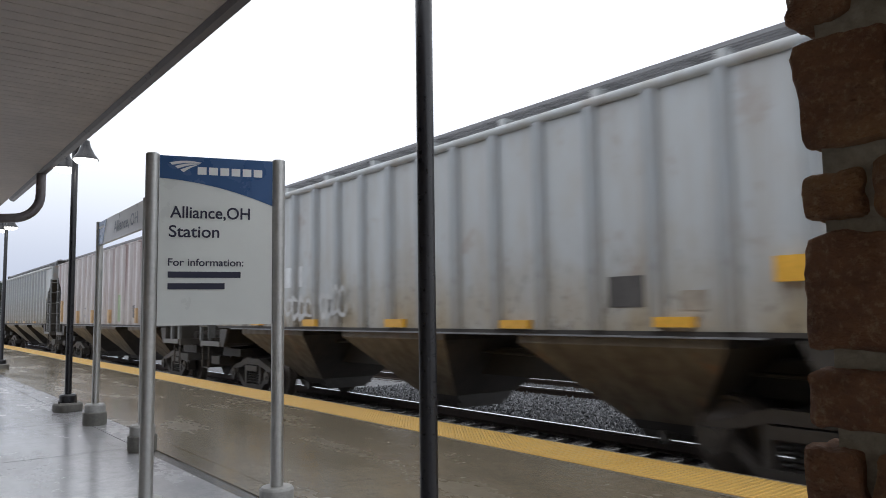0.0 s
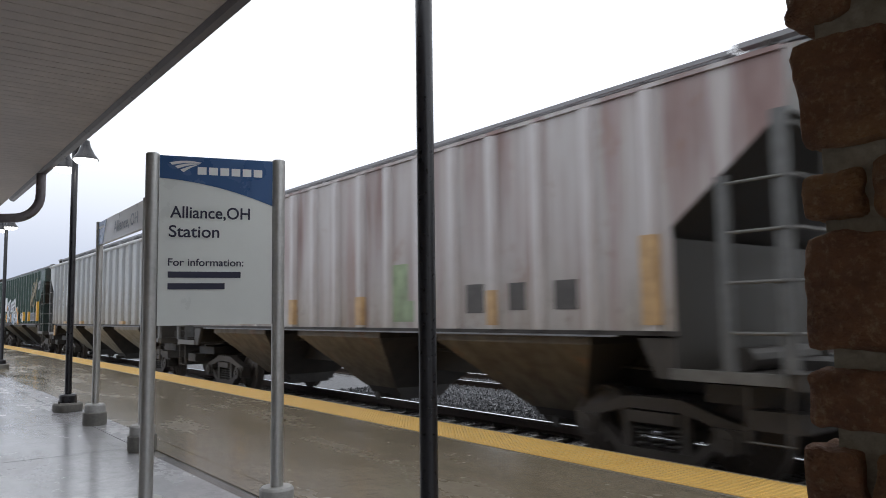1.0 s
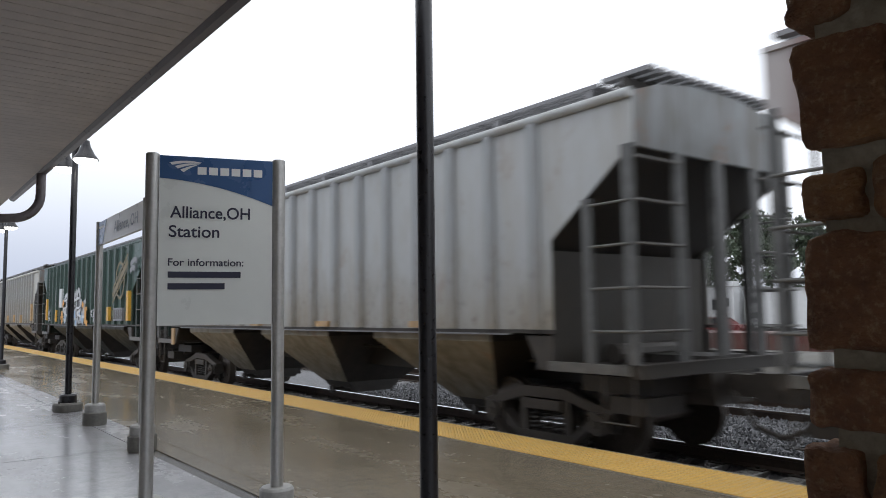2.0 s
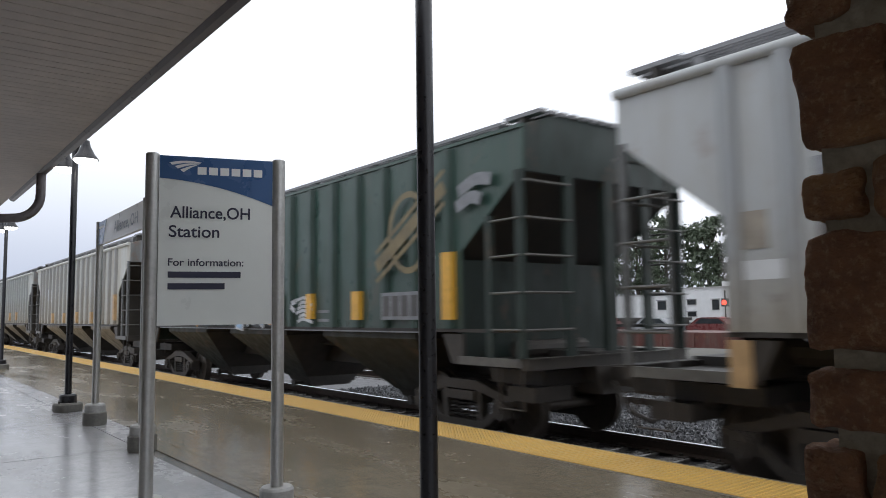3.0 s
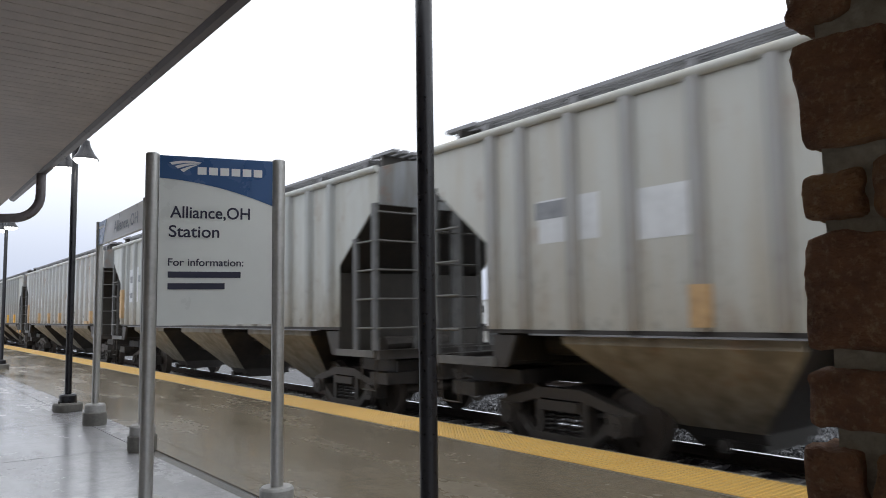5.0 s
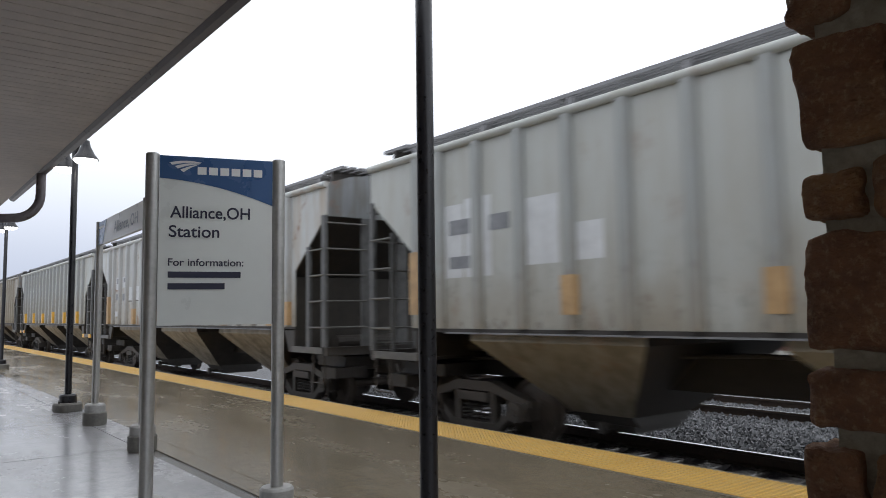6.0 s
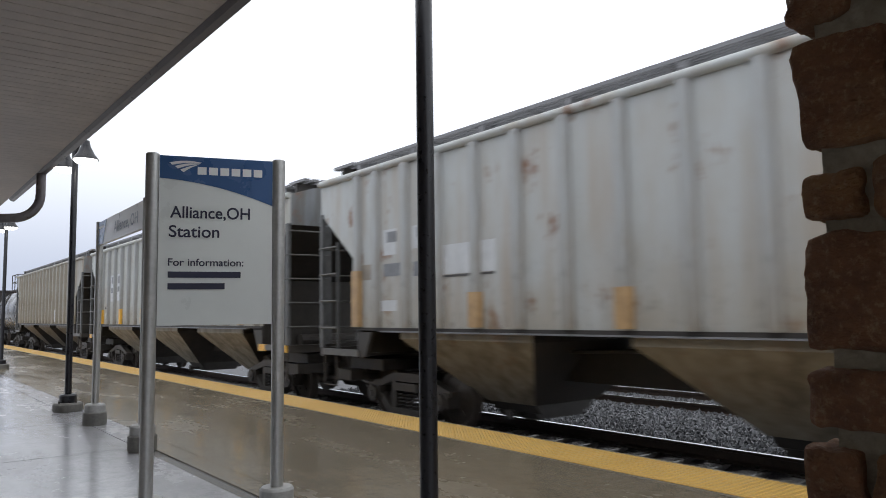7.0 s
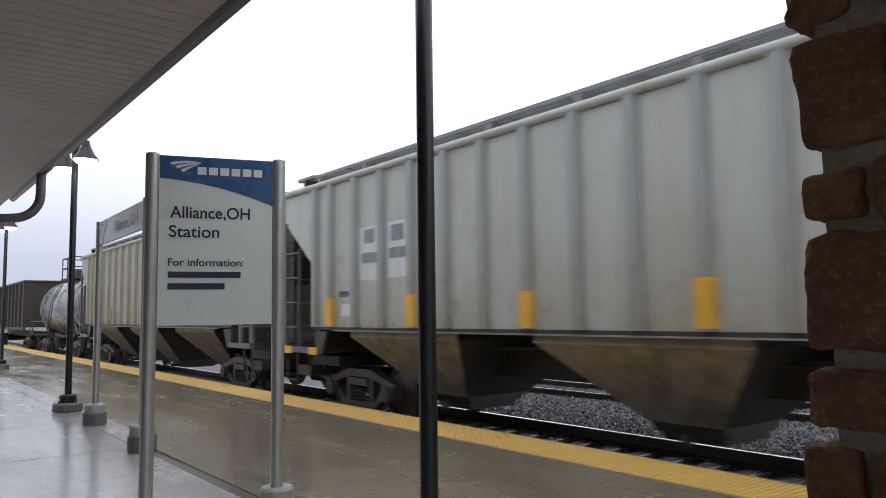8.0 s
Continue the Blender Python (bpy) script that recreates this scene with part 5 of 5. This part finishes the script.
def build_train():
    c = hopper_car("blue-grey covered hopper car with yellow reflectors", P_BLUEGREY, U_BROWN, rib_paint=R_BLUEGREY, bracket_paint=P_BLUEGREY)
    marks(c, [(-5.95, 1.98, 0.50, 0.21, "Y"), (-4.59, 1.53, 0.42, 0.10, "Y"), (-5.36, 2.15, 0.56, 0.9, "W"), (-4.6, 2.15, 0.56, 0.9, "W"), (-5.33, 2.76, 0.36, 0.2, "D"), (-4.66, 2.76, 0.39, 0.2, "D"), (-5.30, 2.3, 0.46, 0.17, "G"), (-4.61, 2.3, 0.46, 0.17, "G"),
              (-5.32, 2.00, 0.41, 0.12, "D"), (-4.71, 2.00, 0.21, 0.12, "D"), (-3.79, 2.23, 0.71, 0.82, "W"), (-3.06, 2.23, 0.70, 0.37, "W"), (-2.31, 1.48, 0.45, 0.12, "Y"), (0.34, 1.50, 0.45, 0.12, "Y"),
              (2.91, 1.52, 0.48, 0.10, "Y"), (5.11, 1.55, 0.43, 0.10, "Y"), (4.38, 1.75, 0.44, 0.32, "D"), (6.4, 1.94, 0.5, 0.22, "Y"), (5.09, 1.71, 0.29, 0.19, "B"), (-5.89, 2.26, 0.41, 0.25, "B")])
    for x, z, w, h, n in ((-3.3, 1.56, 1.2, 0.55, 2), (-1.95, 1.6, 1.0, 0.62, 3)):
        faded_tag(c, x, z, w, h, n)
    CARS.append(c)
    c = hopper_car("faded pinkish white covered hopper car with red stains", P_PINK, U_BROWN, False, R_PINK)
    marks(c, [(6.63, 1.57, 0.18, 0.89, "O"), (3.82, 1.56, 0.15, 0.43, "O"), (1.35, 1.55, 0.17, 0.44, "O"), (-1.40, 1.55, 0.17, 0.45, "O"), (3.45, 1.71, 0.34, 0.37, "D"), (4.25, 1.74, 0.28, 0.33, "D"),
              (4.96, 1.74, 0.34, 0.33, "D"), (1.98, 1.60, 0.5, 0.84, "g"), (2.35, 1.60, 0.3, 0.3, "g"), (-3.67, 1.54, 0.19, 0.46, "O"), (-4.75, 1.73, 0.39, 0.24, "G"), (-2.56, 1.76, 0.44, 0.08, "G"), (-6.55, 1.60, 0.19, 0.84, "O"),
              (-5.2, 1.85, 0.3, 0.06, "G"), (-5.2, 1.7, 0.4, 0.06, "G"), (-2.2, 2.05, 0.5, 0.05, "G")])
    CARS.append(c)
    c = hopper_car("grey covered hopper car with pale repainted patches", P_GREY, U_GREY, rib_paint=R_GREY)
    marks(c, [(-6.27, 2.24, 0.34, 0.34, "B"), (-4.96, 2.85, 0.49, 0.24, "B"), (-6.36, 1.97, 0.5, 0.17, "W"), (-5.65, 2.24, 0.35, 0.26, "D"), (-4.92, 2.19, 0.45, 0.30, "W"), (-4.92, 2.24, 0.30, 0.18, "D"),
              (-5.65, 2.65, 0.39, 0.32, "G"), (-4.96, 2.61, 0.42, 0.18, "G"), (-4.21, 2.20, 0.52, 0.83, "W"), (-3.52, 2.21, 0.47, 0.38, "W"), (-3.85, 2.15, 0.12, 0.24, "G"), (-3.16, 2.18, 0.15, 0.17, "G"),
              (-4.18, 1.52, 0.41, 0.09, "O"), (-1.4, 1.52, 0.41, 0.09, "O"), (1.4, 1.52, 0.41, 0.09, "O"), (4.2, 1.52, 0.41, 0.09, "O")])
    patch(c, -6.62, 1.02, 0.2, 0.42, M_ORANGE, "reflector", "orange reflective strip", 0.034)
    CARS.append(c)
    c = hopper_car("dark green covered hopper car covered in spray paint", P_GREEN, U_DARK, False, R_GREEN, end_paint=E_GREEN)
    graffiti(c)
    faded_tag(c, -6.2, 1.56, 0.62, 0.62, 7)
    marks(c, [(2.66, 1.65, 0.19, 0.44, "Y"), (-5.10, 2.18, 0.40, 0.75, "G"), (-4.33, 2.20, 0.40, 0.71, "G"), (-4.78, 1.60, 0.15, 0.48, "Y"), (-5.10, 2.62, 0.34, 0.12, "D"), (-5.10, 2.4, 0.3, 0.07, "D"), (-4.33, 2.62, 0.34, 0.12, "D"), (-4.33, 2.36, 0.3, 0.1, "D"),
              (6.36, 1.63, 0.21, 0.90, "Y"), (4.30, 1.63, 0.22, 0.45, "Y"), (-6.77, 1.66, 0.2, 0.92, "Y"), (3.2, 1.75, 0.4, 0.05, "G"), (3.2, 1.6, 0.4, 0.05, "G")])
    CARS.append(c)
    c = hopper_car("beige-grey covered hopper car with orange reflectors", P_BEIGE, U_BEIGE, rib_paint=R_BEIGE)
    marks(c, [(3.82, 1.72, 0.52, 0.36, "W"), (3.82, 1.76, 0.44, 0.27, "D"), (3.30, 1.54, 0.19, 0.4, "O"), (1.07, 1.56, 0.18, 0.4, "O"), (-1.57, 1.56, 0.19, 0.38, "O"), (-4.01, 1.55, 0.19, 0.40, "O"), (-5.40, 2.50, 0.9, 0.5, "W"),
              (-4.11, 2.43, 0.8, 0.52, "W"), (6.30, 1.64, 0.19, 0.82, "O"), (-5.6, 2.78, 0.6, 0.2, "G"), (4.47, 1.80, 0.34, 0.1, "G"), (2.9, 2.25, 0.15, 0.2, "B"), (4.1, 2.3, 0.2, 0.3, "B"), (1.4, 1.75, 0.4, 0.06, "W")])
    CARS.append(c)
    c = hopper_car("pale grey-green covered hopper car with yellow reflectors", P_SAGE, U_GREY, rib_paint=R_SAGE)
    marks(c, [(-1.46, 1.67, 0.19, 0.40, "O"), (0.99, 1.65, 0.17, 0.44, "O"), (-3.83, 1.68, 0.19, 0.44, "O"), (-6.4, 1.70, 0.2, 0.88, "O"), (3.5, 1.67, 0.18, 0.42, "O"), (-5.89, 2.18, 0.50, 0.98, "W"), (-5.33, 2.18, 0.52, 1.03, "W"),
              (-4.18, 2.27, 0.53, 0.8, "W"), (-3.5, 2.28, 0.45, 0.42, "W"), (-5.88, 2.75, 0.42, 0.2, "G"), (-5.28, 2.75, 0.36, 0.2, "G"), (-5.88, 2.30, 0.42, 0.16, "G"), (-5.31, 2.30, 0.36, 0.16, "G"), (-6.59, 2.02, 0.3, 0.15, "W"), (-0.2, 2.28, 0.25, 0.03, "B")])
    CARS.append(c)
    c = hopper_car("pale grey covered hopper car spotted with rust", P_RUSTY, U_BEIGE, rib_paint=R_RUSTY)
    marks(c, [(-6.62, 1.51, 0.19, 0.88, "O"), (-3.96, 1.53, 0.20, 0.45, "O"), (-1.63, 1.53, 0.19, 0.43, "O"), (-6.42, 2.25, 0.40, 0.24, "B"), (-5.77, 2.28, 0.43, 0.19, "G"), (-5.08, 2.25, 0.45, 0.21, "G"), (-5.76, 2.60, 0.36, 0.39, "W"),
              (-5.75, 2.79, 0.25, 0.16, "G"), (-5.01, 2.65, 0.31, 0.33, "W"), (-5.01, 2.81, 0.26, 0.14, "G"), (-4.00, 2.24, 1.23, 0.40, "W"), (-4.0, 2.2, 1.2, 0.03, "D"), (-5.80, 1.76, 0.44, 0.16, "W"), (3.76, 1.71, 0.32, 0.29, "D"), (2.6, 1.71, 0.3, 0.29, "D"),
              (3.28, 1.52, 0.18, 0.47, "O"), (0.81, 1.55, 0.19, 0.40, "O"), (6.3, 1.54, 0.19, 0.43, "O"), (5.9, 1.51, 0.5, 0.09, "O"), (5.17, 1.74, 0.40, 0.08, "G")])
    CARS.append(c)
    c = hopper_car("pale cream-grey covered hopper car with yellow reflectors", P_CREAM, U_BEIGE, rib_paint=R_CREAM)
    marks(c, [(-6.11, 1.50, 0.18, 0.47, "Y"), (-3.87, 1.52, 0.16, 0.47, "Y"), (-1.43, 1.53, 0.18, 0.43, "Y"), (1.03, 1.54, 0.18, 0.47, "Y"), (3.36, 1.54, 0.18, 0.43, "Y"), (5.68, 1.54, 0.18, 0.44, "Y"), (3.96, 1.74, 0.48, 0.32, "W"),
              (3.98, 1.78, 0.40, 0.25, "D"), (-4.97, 2.83, 0.3, 0.22, "G"), (-4.20, 2.81, 0.34, 0.24, "G"), (-4.93, 2.52, 0.44, 0.16, "G"), (-4.17, 2.55, 0.42, 0.16, "G"), (-4.94, 2.25, 0.56, 0.84, "W"), (-4.13, 2.26, 0.52, 0.84, "W"),
              (-5.63, 2.01, 0.32, 0.09, "D"), (-5.63, 1.69, 0.32, 0.2, "W")])
    for x in (6.75, 7.7, -6.75, -7.7):
        patch(c, x, 1.03, 0.3, 0.13, M_REFLECT, "reflector", "yellow reflective strip", 0.034)
    CARS.append(c)
    c = hopper_car("weathered tan covered hopper car with rust and dark marks", P_TAN, U_BROWN, rib_paint=R_TAN)
    marks(c, [(1.6, 1.6, 0.25, 0.5, "D"), (2.1, 1.65, 0.3, 0.4, "D"), (2.7, 1.6, 0.2, 0.5, "W"), (-3.2, 1.6, 0.25, 0.4, "D"), (-5.6, 1.6, 0.25, 0.55, "D"), (-4.6, 1.6, 0.3, 0.3, "B")])
    CARS.append(c)
    CARS.append(tank_car())
    CARS.append(gondola_car())


# ------------------------------------------------------------ beyond the tracks
def white_shed(x0, x1, z1, windows):
    """A flat-roofed white trackside unit over a solid dark base, with small framed windows."""
    t = thing("trackside_building", "white flat-roofed trackside building with small dark windows", "building", pose(0, 55, 0), "white trackside buildings")
    make("wall", lambda bm: box(bm, x0, x1, 0, 6, -0.05, z1), M_SIDING, t)
    make("roof", lambda bm: prism(bm, [(-0.12, z1), (6.1, z1), (6.1, z1 + 0.1), (-0.12, z1 + 0.1)], 0, x0 - 0.05, x1 + 0.05), M_FOOT_LIGHT, t, "pale roof edge")
    make("roof_unit", lambda bm: box(bm, x1 - 1.9, x1 - 0.9, 1.5, 2.5, z1 + 0.1, z1 + 0.55), M_SIDING, t, "white box on the roof")
    # dark box stands where an open underside would lie in shade
    make("skirt", lambda bm: box(bm, x0 + 0.1, x1 - 0.2, 0.05, 5.9, -0.62, -0.05), M_UNDER, t, "solid dark box in place of a shaded open underside")
    for x, z, w, h in windows:
        f = make("window", lambda bm: box(bm, x - w / 2 - 0.05, x + w / 2 + 0.05, -0.05, 0.0, z - 0.05, z + h + 0.05), M_FOOT_LIGHT, t)
        make("pane", lambda bm: box(bm, x - w / 2, x + w / 2, -0.056, -0.051, z, z + h), M_DARKGLASS, f)
        make("hood", lambda bm: box(bm, x - w / 2 - 0.1, x + w / 2 + 0.1, -0.16, -0.051, z + h + 0.05, z + h + 0.1), M_PATCHG, f)
    return t


def dark_slab(x0, x1, y):
    # slab added to give the low dark band before the buildings
    t = thing("loading_platform", "low dark slab on piers before the white buildings", "platform", pose(0, y, -0.62))
    make("deck", lambda bm: box(bm, x0, x1, -1.0, 1.0, 1.2, 1.45), M_UNDER, t)
    for k in range(6):
        make("pier", lambda bm: box(bm, x0 + 0.2 + (x1 - x0 - 0.7) * k / 5, x0 + 0.5 + (x1 - x0 - 0.7) * k / 5, -0.9, 0.9, 0, 1.2), M_STEEL, t)


def tree(x, y, height, spread, label, seed):
    rng = random.Random(seed)
    t = thing("tree", label, "tree", pose(x, y, -0.62), "trees beyond the tracks")
    bark = plain("bark", (0.07, 0.055, 0.045), 0.8, 0, 8, 0.3, 0.6, 0.03)
    limbs = []

    def trunk(bm):
        tube(bm, [(0, 0, 0), (0.1, 0, height * 0.25), (-0.1, 0.1, height * 0.5), (0.1, 0, height * 0.85)], [0.3, 0.24, 0.17, 0.05], 10)
        for k in range(18):
            a = rng.uniform(0, math.tau)
            z = height * rng.uniform(0.24, 0.78)
            r = spread * rng.uniform(0.5, 1.0) * (1.15 - z / height * 0.6)
            tip = Vector((r * math.cos(a), r * math.sin(a), z + height * rng.uniform(0.08, 0.25)))
            tube(bm, [(0, 0, z), tuple(tip * 0.55 + Vector((0, 0, z * 0.42))), tuple(tip)], [0.09, 0.06, 0.02], 6)
            limbs.append(tip)
    make("trunk", trunk, bark, t)
    k = Mat("foliage", 0.55)
    k.color(k.mix(k.island(), (0.06, 0.085, 0.05), (0.12, 0.15, 0.1)))
    k.b.inputs["Subsurface Weight"].default_value = 0.0
    verts, faces = [], []
    nr = np.random.default_rng(seed)
    for tip in limbs + [Vector((0, 0, height * 0.9)), Vector((0.4, 0.2, height * 0.75))]:
        for c in range(6):
            cc = np.array(tip) + nr.normal(0, spread * 0.26, 3) * (1, 1, 0.8)
            for _ in range(34):
                p = cc + nr.normal(0, spread * 0.075, 3)
                u, v = nr.normal(0, 1, 3), nr.normal(0, 1, 3)
                u = u / np.linalg.norm(u) * nr.uniform(0.14, 0.28)
                v = v / np.linalg.norm(v) * nr.uniform(0.1, 0.18)
                b = len(verts)
                verts.extend([tuple(p - u), tuple(p + v), tuple(p + u), tuple(p - v)])
                faces.append((b, b + 1, b + 2, b + 3))
    me = bpy.data.meshes.new("crown")
    me.from_pydata(verts, [], faces)
    me.materials.append(k.m)
    part("crown", me, None, t, "grey-green summer leaves")


def parked_car(x, y, tone):
    t = thing("parked_car", "small parked car seen beyond the tracks", "car", pose(x, y, -0.62), "parked cars")
    paint = plain("car_body_paint", tone, 0.3, 0, 3, 0.05)
    make("body", lambda bm: prism(bm, [(-2.2, 0.35), (2.2, 0.35), (2.25, 0.75), (2.1, 0.95), (1.2, 1.0), (-1.9, 1.02), (-2.2, 0.9)], 1, -0.88, 0.88), paint, t)
    make("cabin", lambda bm: prism(bm, [(1.25, 0.98), (0.6, 1.45), (0.2, 1.5), (-0.9, 1.5), (-1.3, 1.42), (-1.85, 1.0)], 1, -0.78, 0.78), paint, t)
    make("window", lambda bm: prism(bm, [(1.0, 1.04), (0.5, 1.4), (-0.95, 1.43), (-1.5, 1.04)], 1, -0.79, -0.782), plain("car_glass", (0.03, 0.035, 0.04), 0.1, 0, 3), t)
    for wx in (-1.35, 1.35):
        make("wheel", lambda bm: lathe(bm, [(0.1, -0.9), (0.3, -0.9), (0.33, -0.86), (0.33, 0.86), (0.3, 0.9), (0.1, 0.9)], 18, (wx, 0, 0.33), 1), M_UNDER, t)


def background():
    for x0, x1, z1, windows in SHEDS:
        white_shed(x0, x1, z1, windows)
    dark_slab(-44.4, -36.0, 53)
    for x, h, s, y, n in TREES:
        tree(x, y, h, s, "leafy tree with an uneven grey-green crown", n)
    red = car_paint("red_oxide", (0.13, 0.042, 0.035), (0.07, 0.035, 0.03), 0.7, 0.3, splash=0.0)
    t = thing("flat_wagon", "low red-brown flat wagon on a far track", "freight car", pose(-12, 27, -0.4))

    def bed(bm):
        box(bm, -14, 16, -1.4, 1.4, 0.75, 0.95)
        box(bm, -14, 16, -1.45, -1.4, 0.35, 0.95)
        for k in range(21):
            box(bm, -14 + 1.5 * k - 0.05, -14 + 1.5 * k + 0.05, -1.5, -1.45, 0.38, 0.93)
    make("bed", bed, red, t)
    make("marking", lambda bm: box(bm, 7.3, 8.5, -1.508, -1.502, 0.5, 0.8), M_WHITE, t, "plain white bar")
    for x in (-12, -10.2, 12.2, 14):
        make("wheel", lambda bm: lathe(bm, [(0.1, -0.9), (0.4, -0.88), (0.42, -0.75), (0.42, 0.75), (0.4, 0.88), (0.1, 0.9)], 20, (x, 0, 0.2), 1), M_WHEEL, t)
    for x, y, tone in ((-35.5, 49, (0.35, 0.36, 0.38)), (-30.8, 49.5, (0.14, 0.03, 0.03)), (-41.0, 49, (0.12, 0.025, 0.025)), (-46.5, 49.4, (0.4, 0.4, 0.4)), (-52.5, 49, (0.12, 0.03, 0.03))):
        parked_car(x, y, tone)
    s = thing("signal_light", "small lit red signal on a dark mast", "signal", pose(SIG[0], 54, -0.62))
    make("mast", lambda bm: tube(bm, [(0, 0, 0), (0, 0, 3.6)], 0.06, 8), M_BLACK, s)
    make("lamp_head", lambda bm: box(bm, -0.25, 0.25, -0.15, 0.15, SIG[1] + 0.3, SIG[1] + 0.95), M_BLACK, s)
    make("lens", lambda bm: lathe(bm, [(0.2, -0.17), (0.2, -0.152)], 16, (0, 0, SIG[1] + 0.62), 1), Mat("red_lens", 0.3).color((0.8, 0.05, 0.03)).glow((1.0, 0.05, 0.03), 5).m, s, "lit red lens")


# ------------------------------------------------------------ assembly
ground()
ballast()
background()
station()
stone_pillar()
lamp_post(-3.25, 2.40, 4.02, "tall black double-headed platform lamp post")
lamp_post(-12.66, 2.43, 4.07, "tall black double-headed platform lamp post")
lamp_post(-24.95, 3.0, 4.3, "tall black double-headed platform lamp post")
station_sign()
strip_sign()
build_train()
track(TRACK_Y, "ballasted railway track beside the platform", 150, 2.0)
track(TRACK2_Y, "second railway track beyond the train", 60, 4.0)
platform()


def motions():
    """The train rolls past at an even speed; every wheelset turns with it."""
    for i, c in enumerate(CARS):
        at0 = -8.0 + HALF - SPEED * 0.592 - PITCH_CARS * i
        if i > 9:
            at0 += PITCH_CARS - TANK_PITCH
        elif i == 9:
            at0 += (PITCH_CARS - TANK_PITCH) / 2
        if i >= 7:
            at0 += 0.2
        walk(c, [(t, pose(at0 + SPEED * t, TRACK_Y, RAIL_Z)) for t in (0.0, 2.0, 4.0, 6.0, 8.0)])
    turn = SPEED / FPS / 0.425
    rows = range(int(8.0 * FPS) + 1)
    for w, d in AXLES:
        walk(w, [(k / FPS, pose(d, 0, 0.43) @ Matrix.Rotation(turn * k, 4, "Y")) for k in rows])


motions()
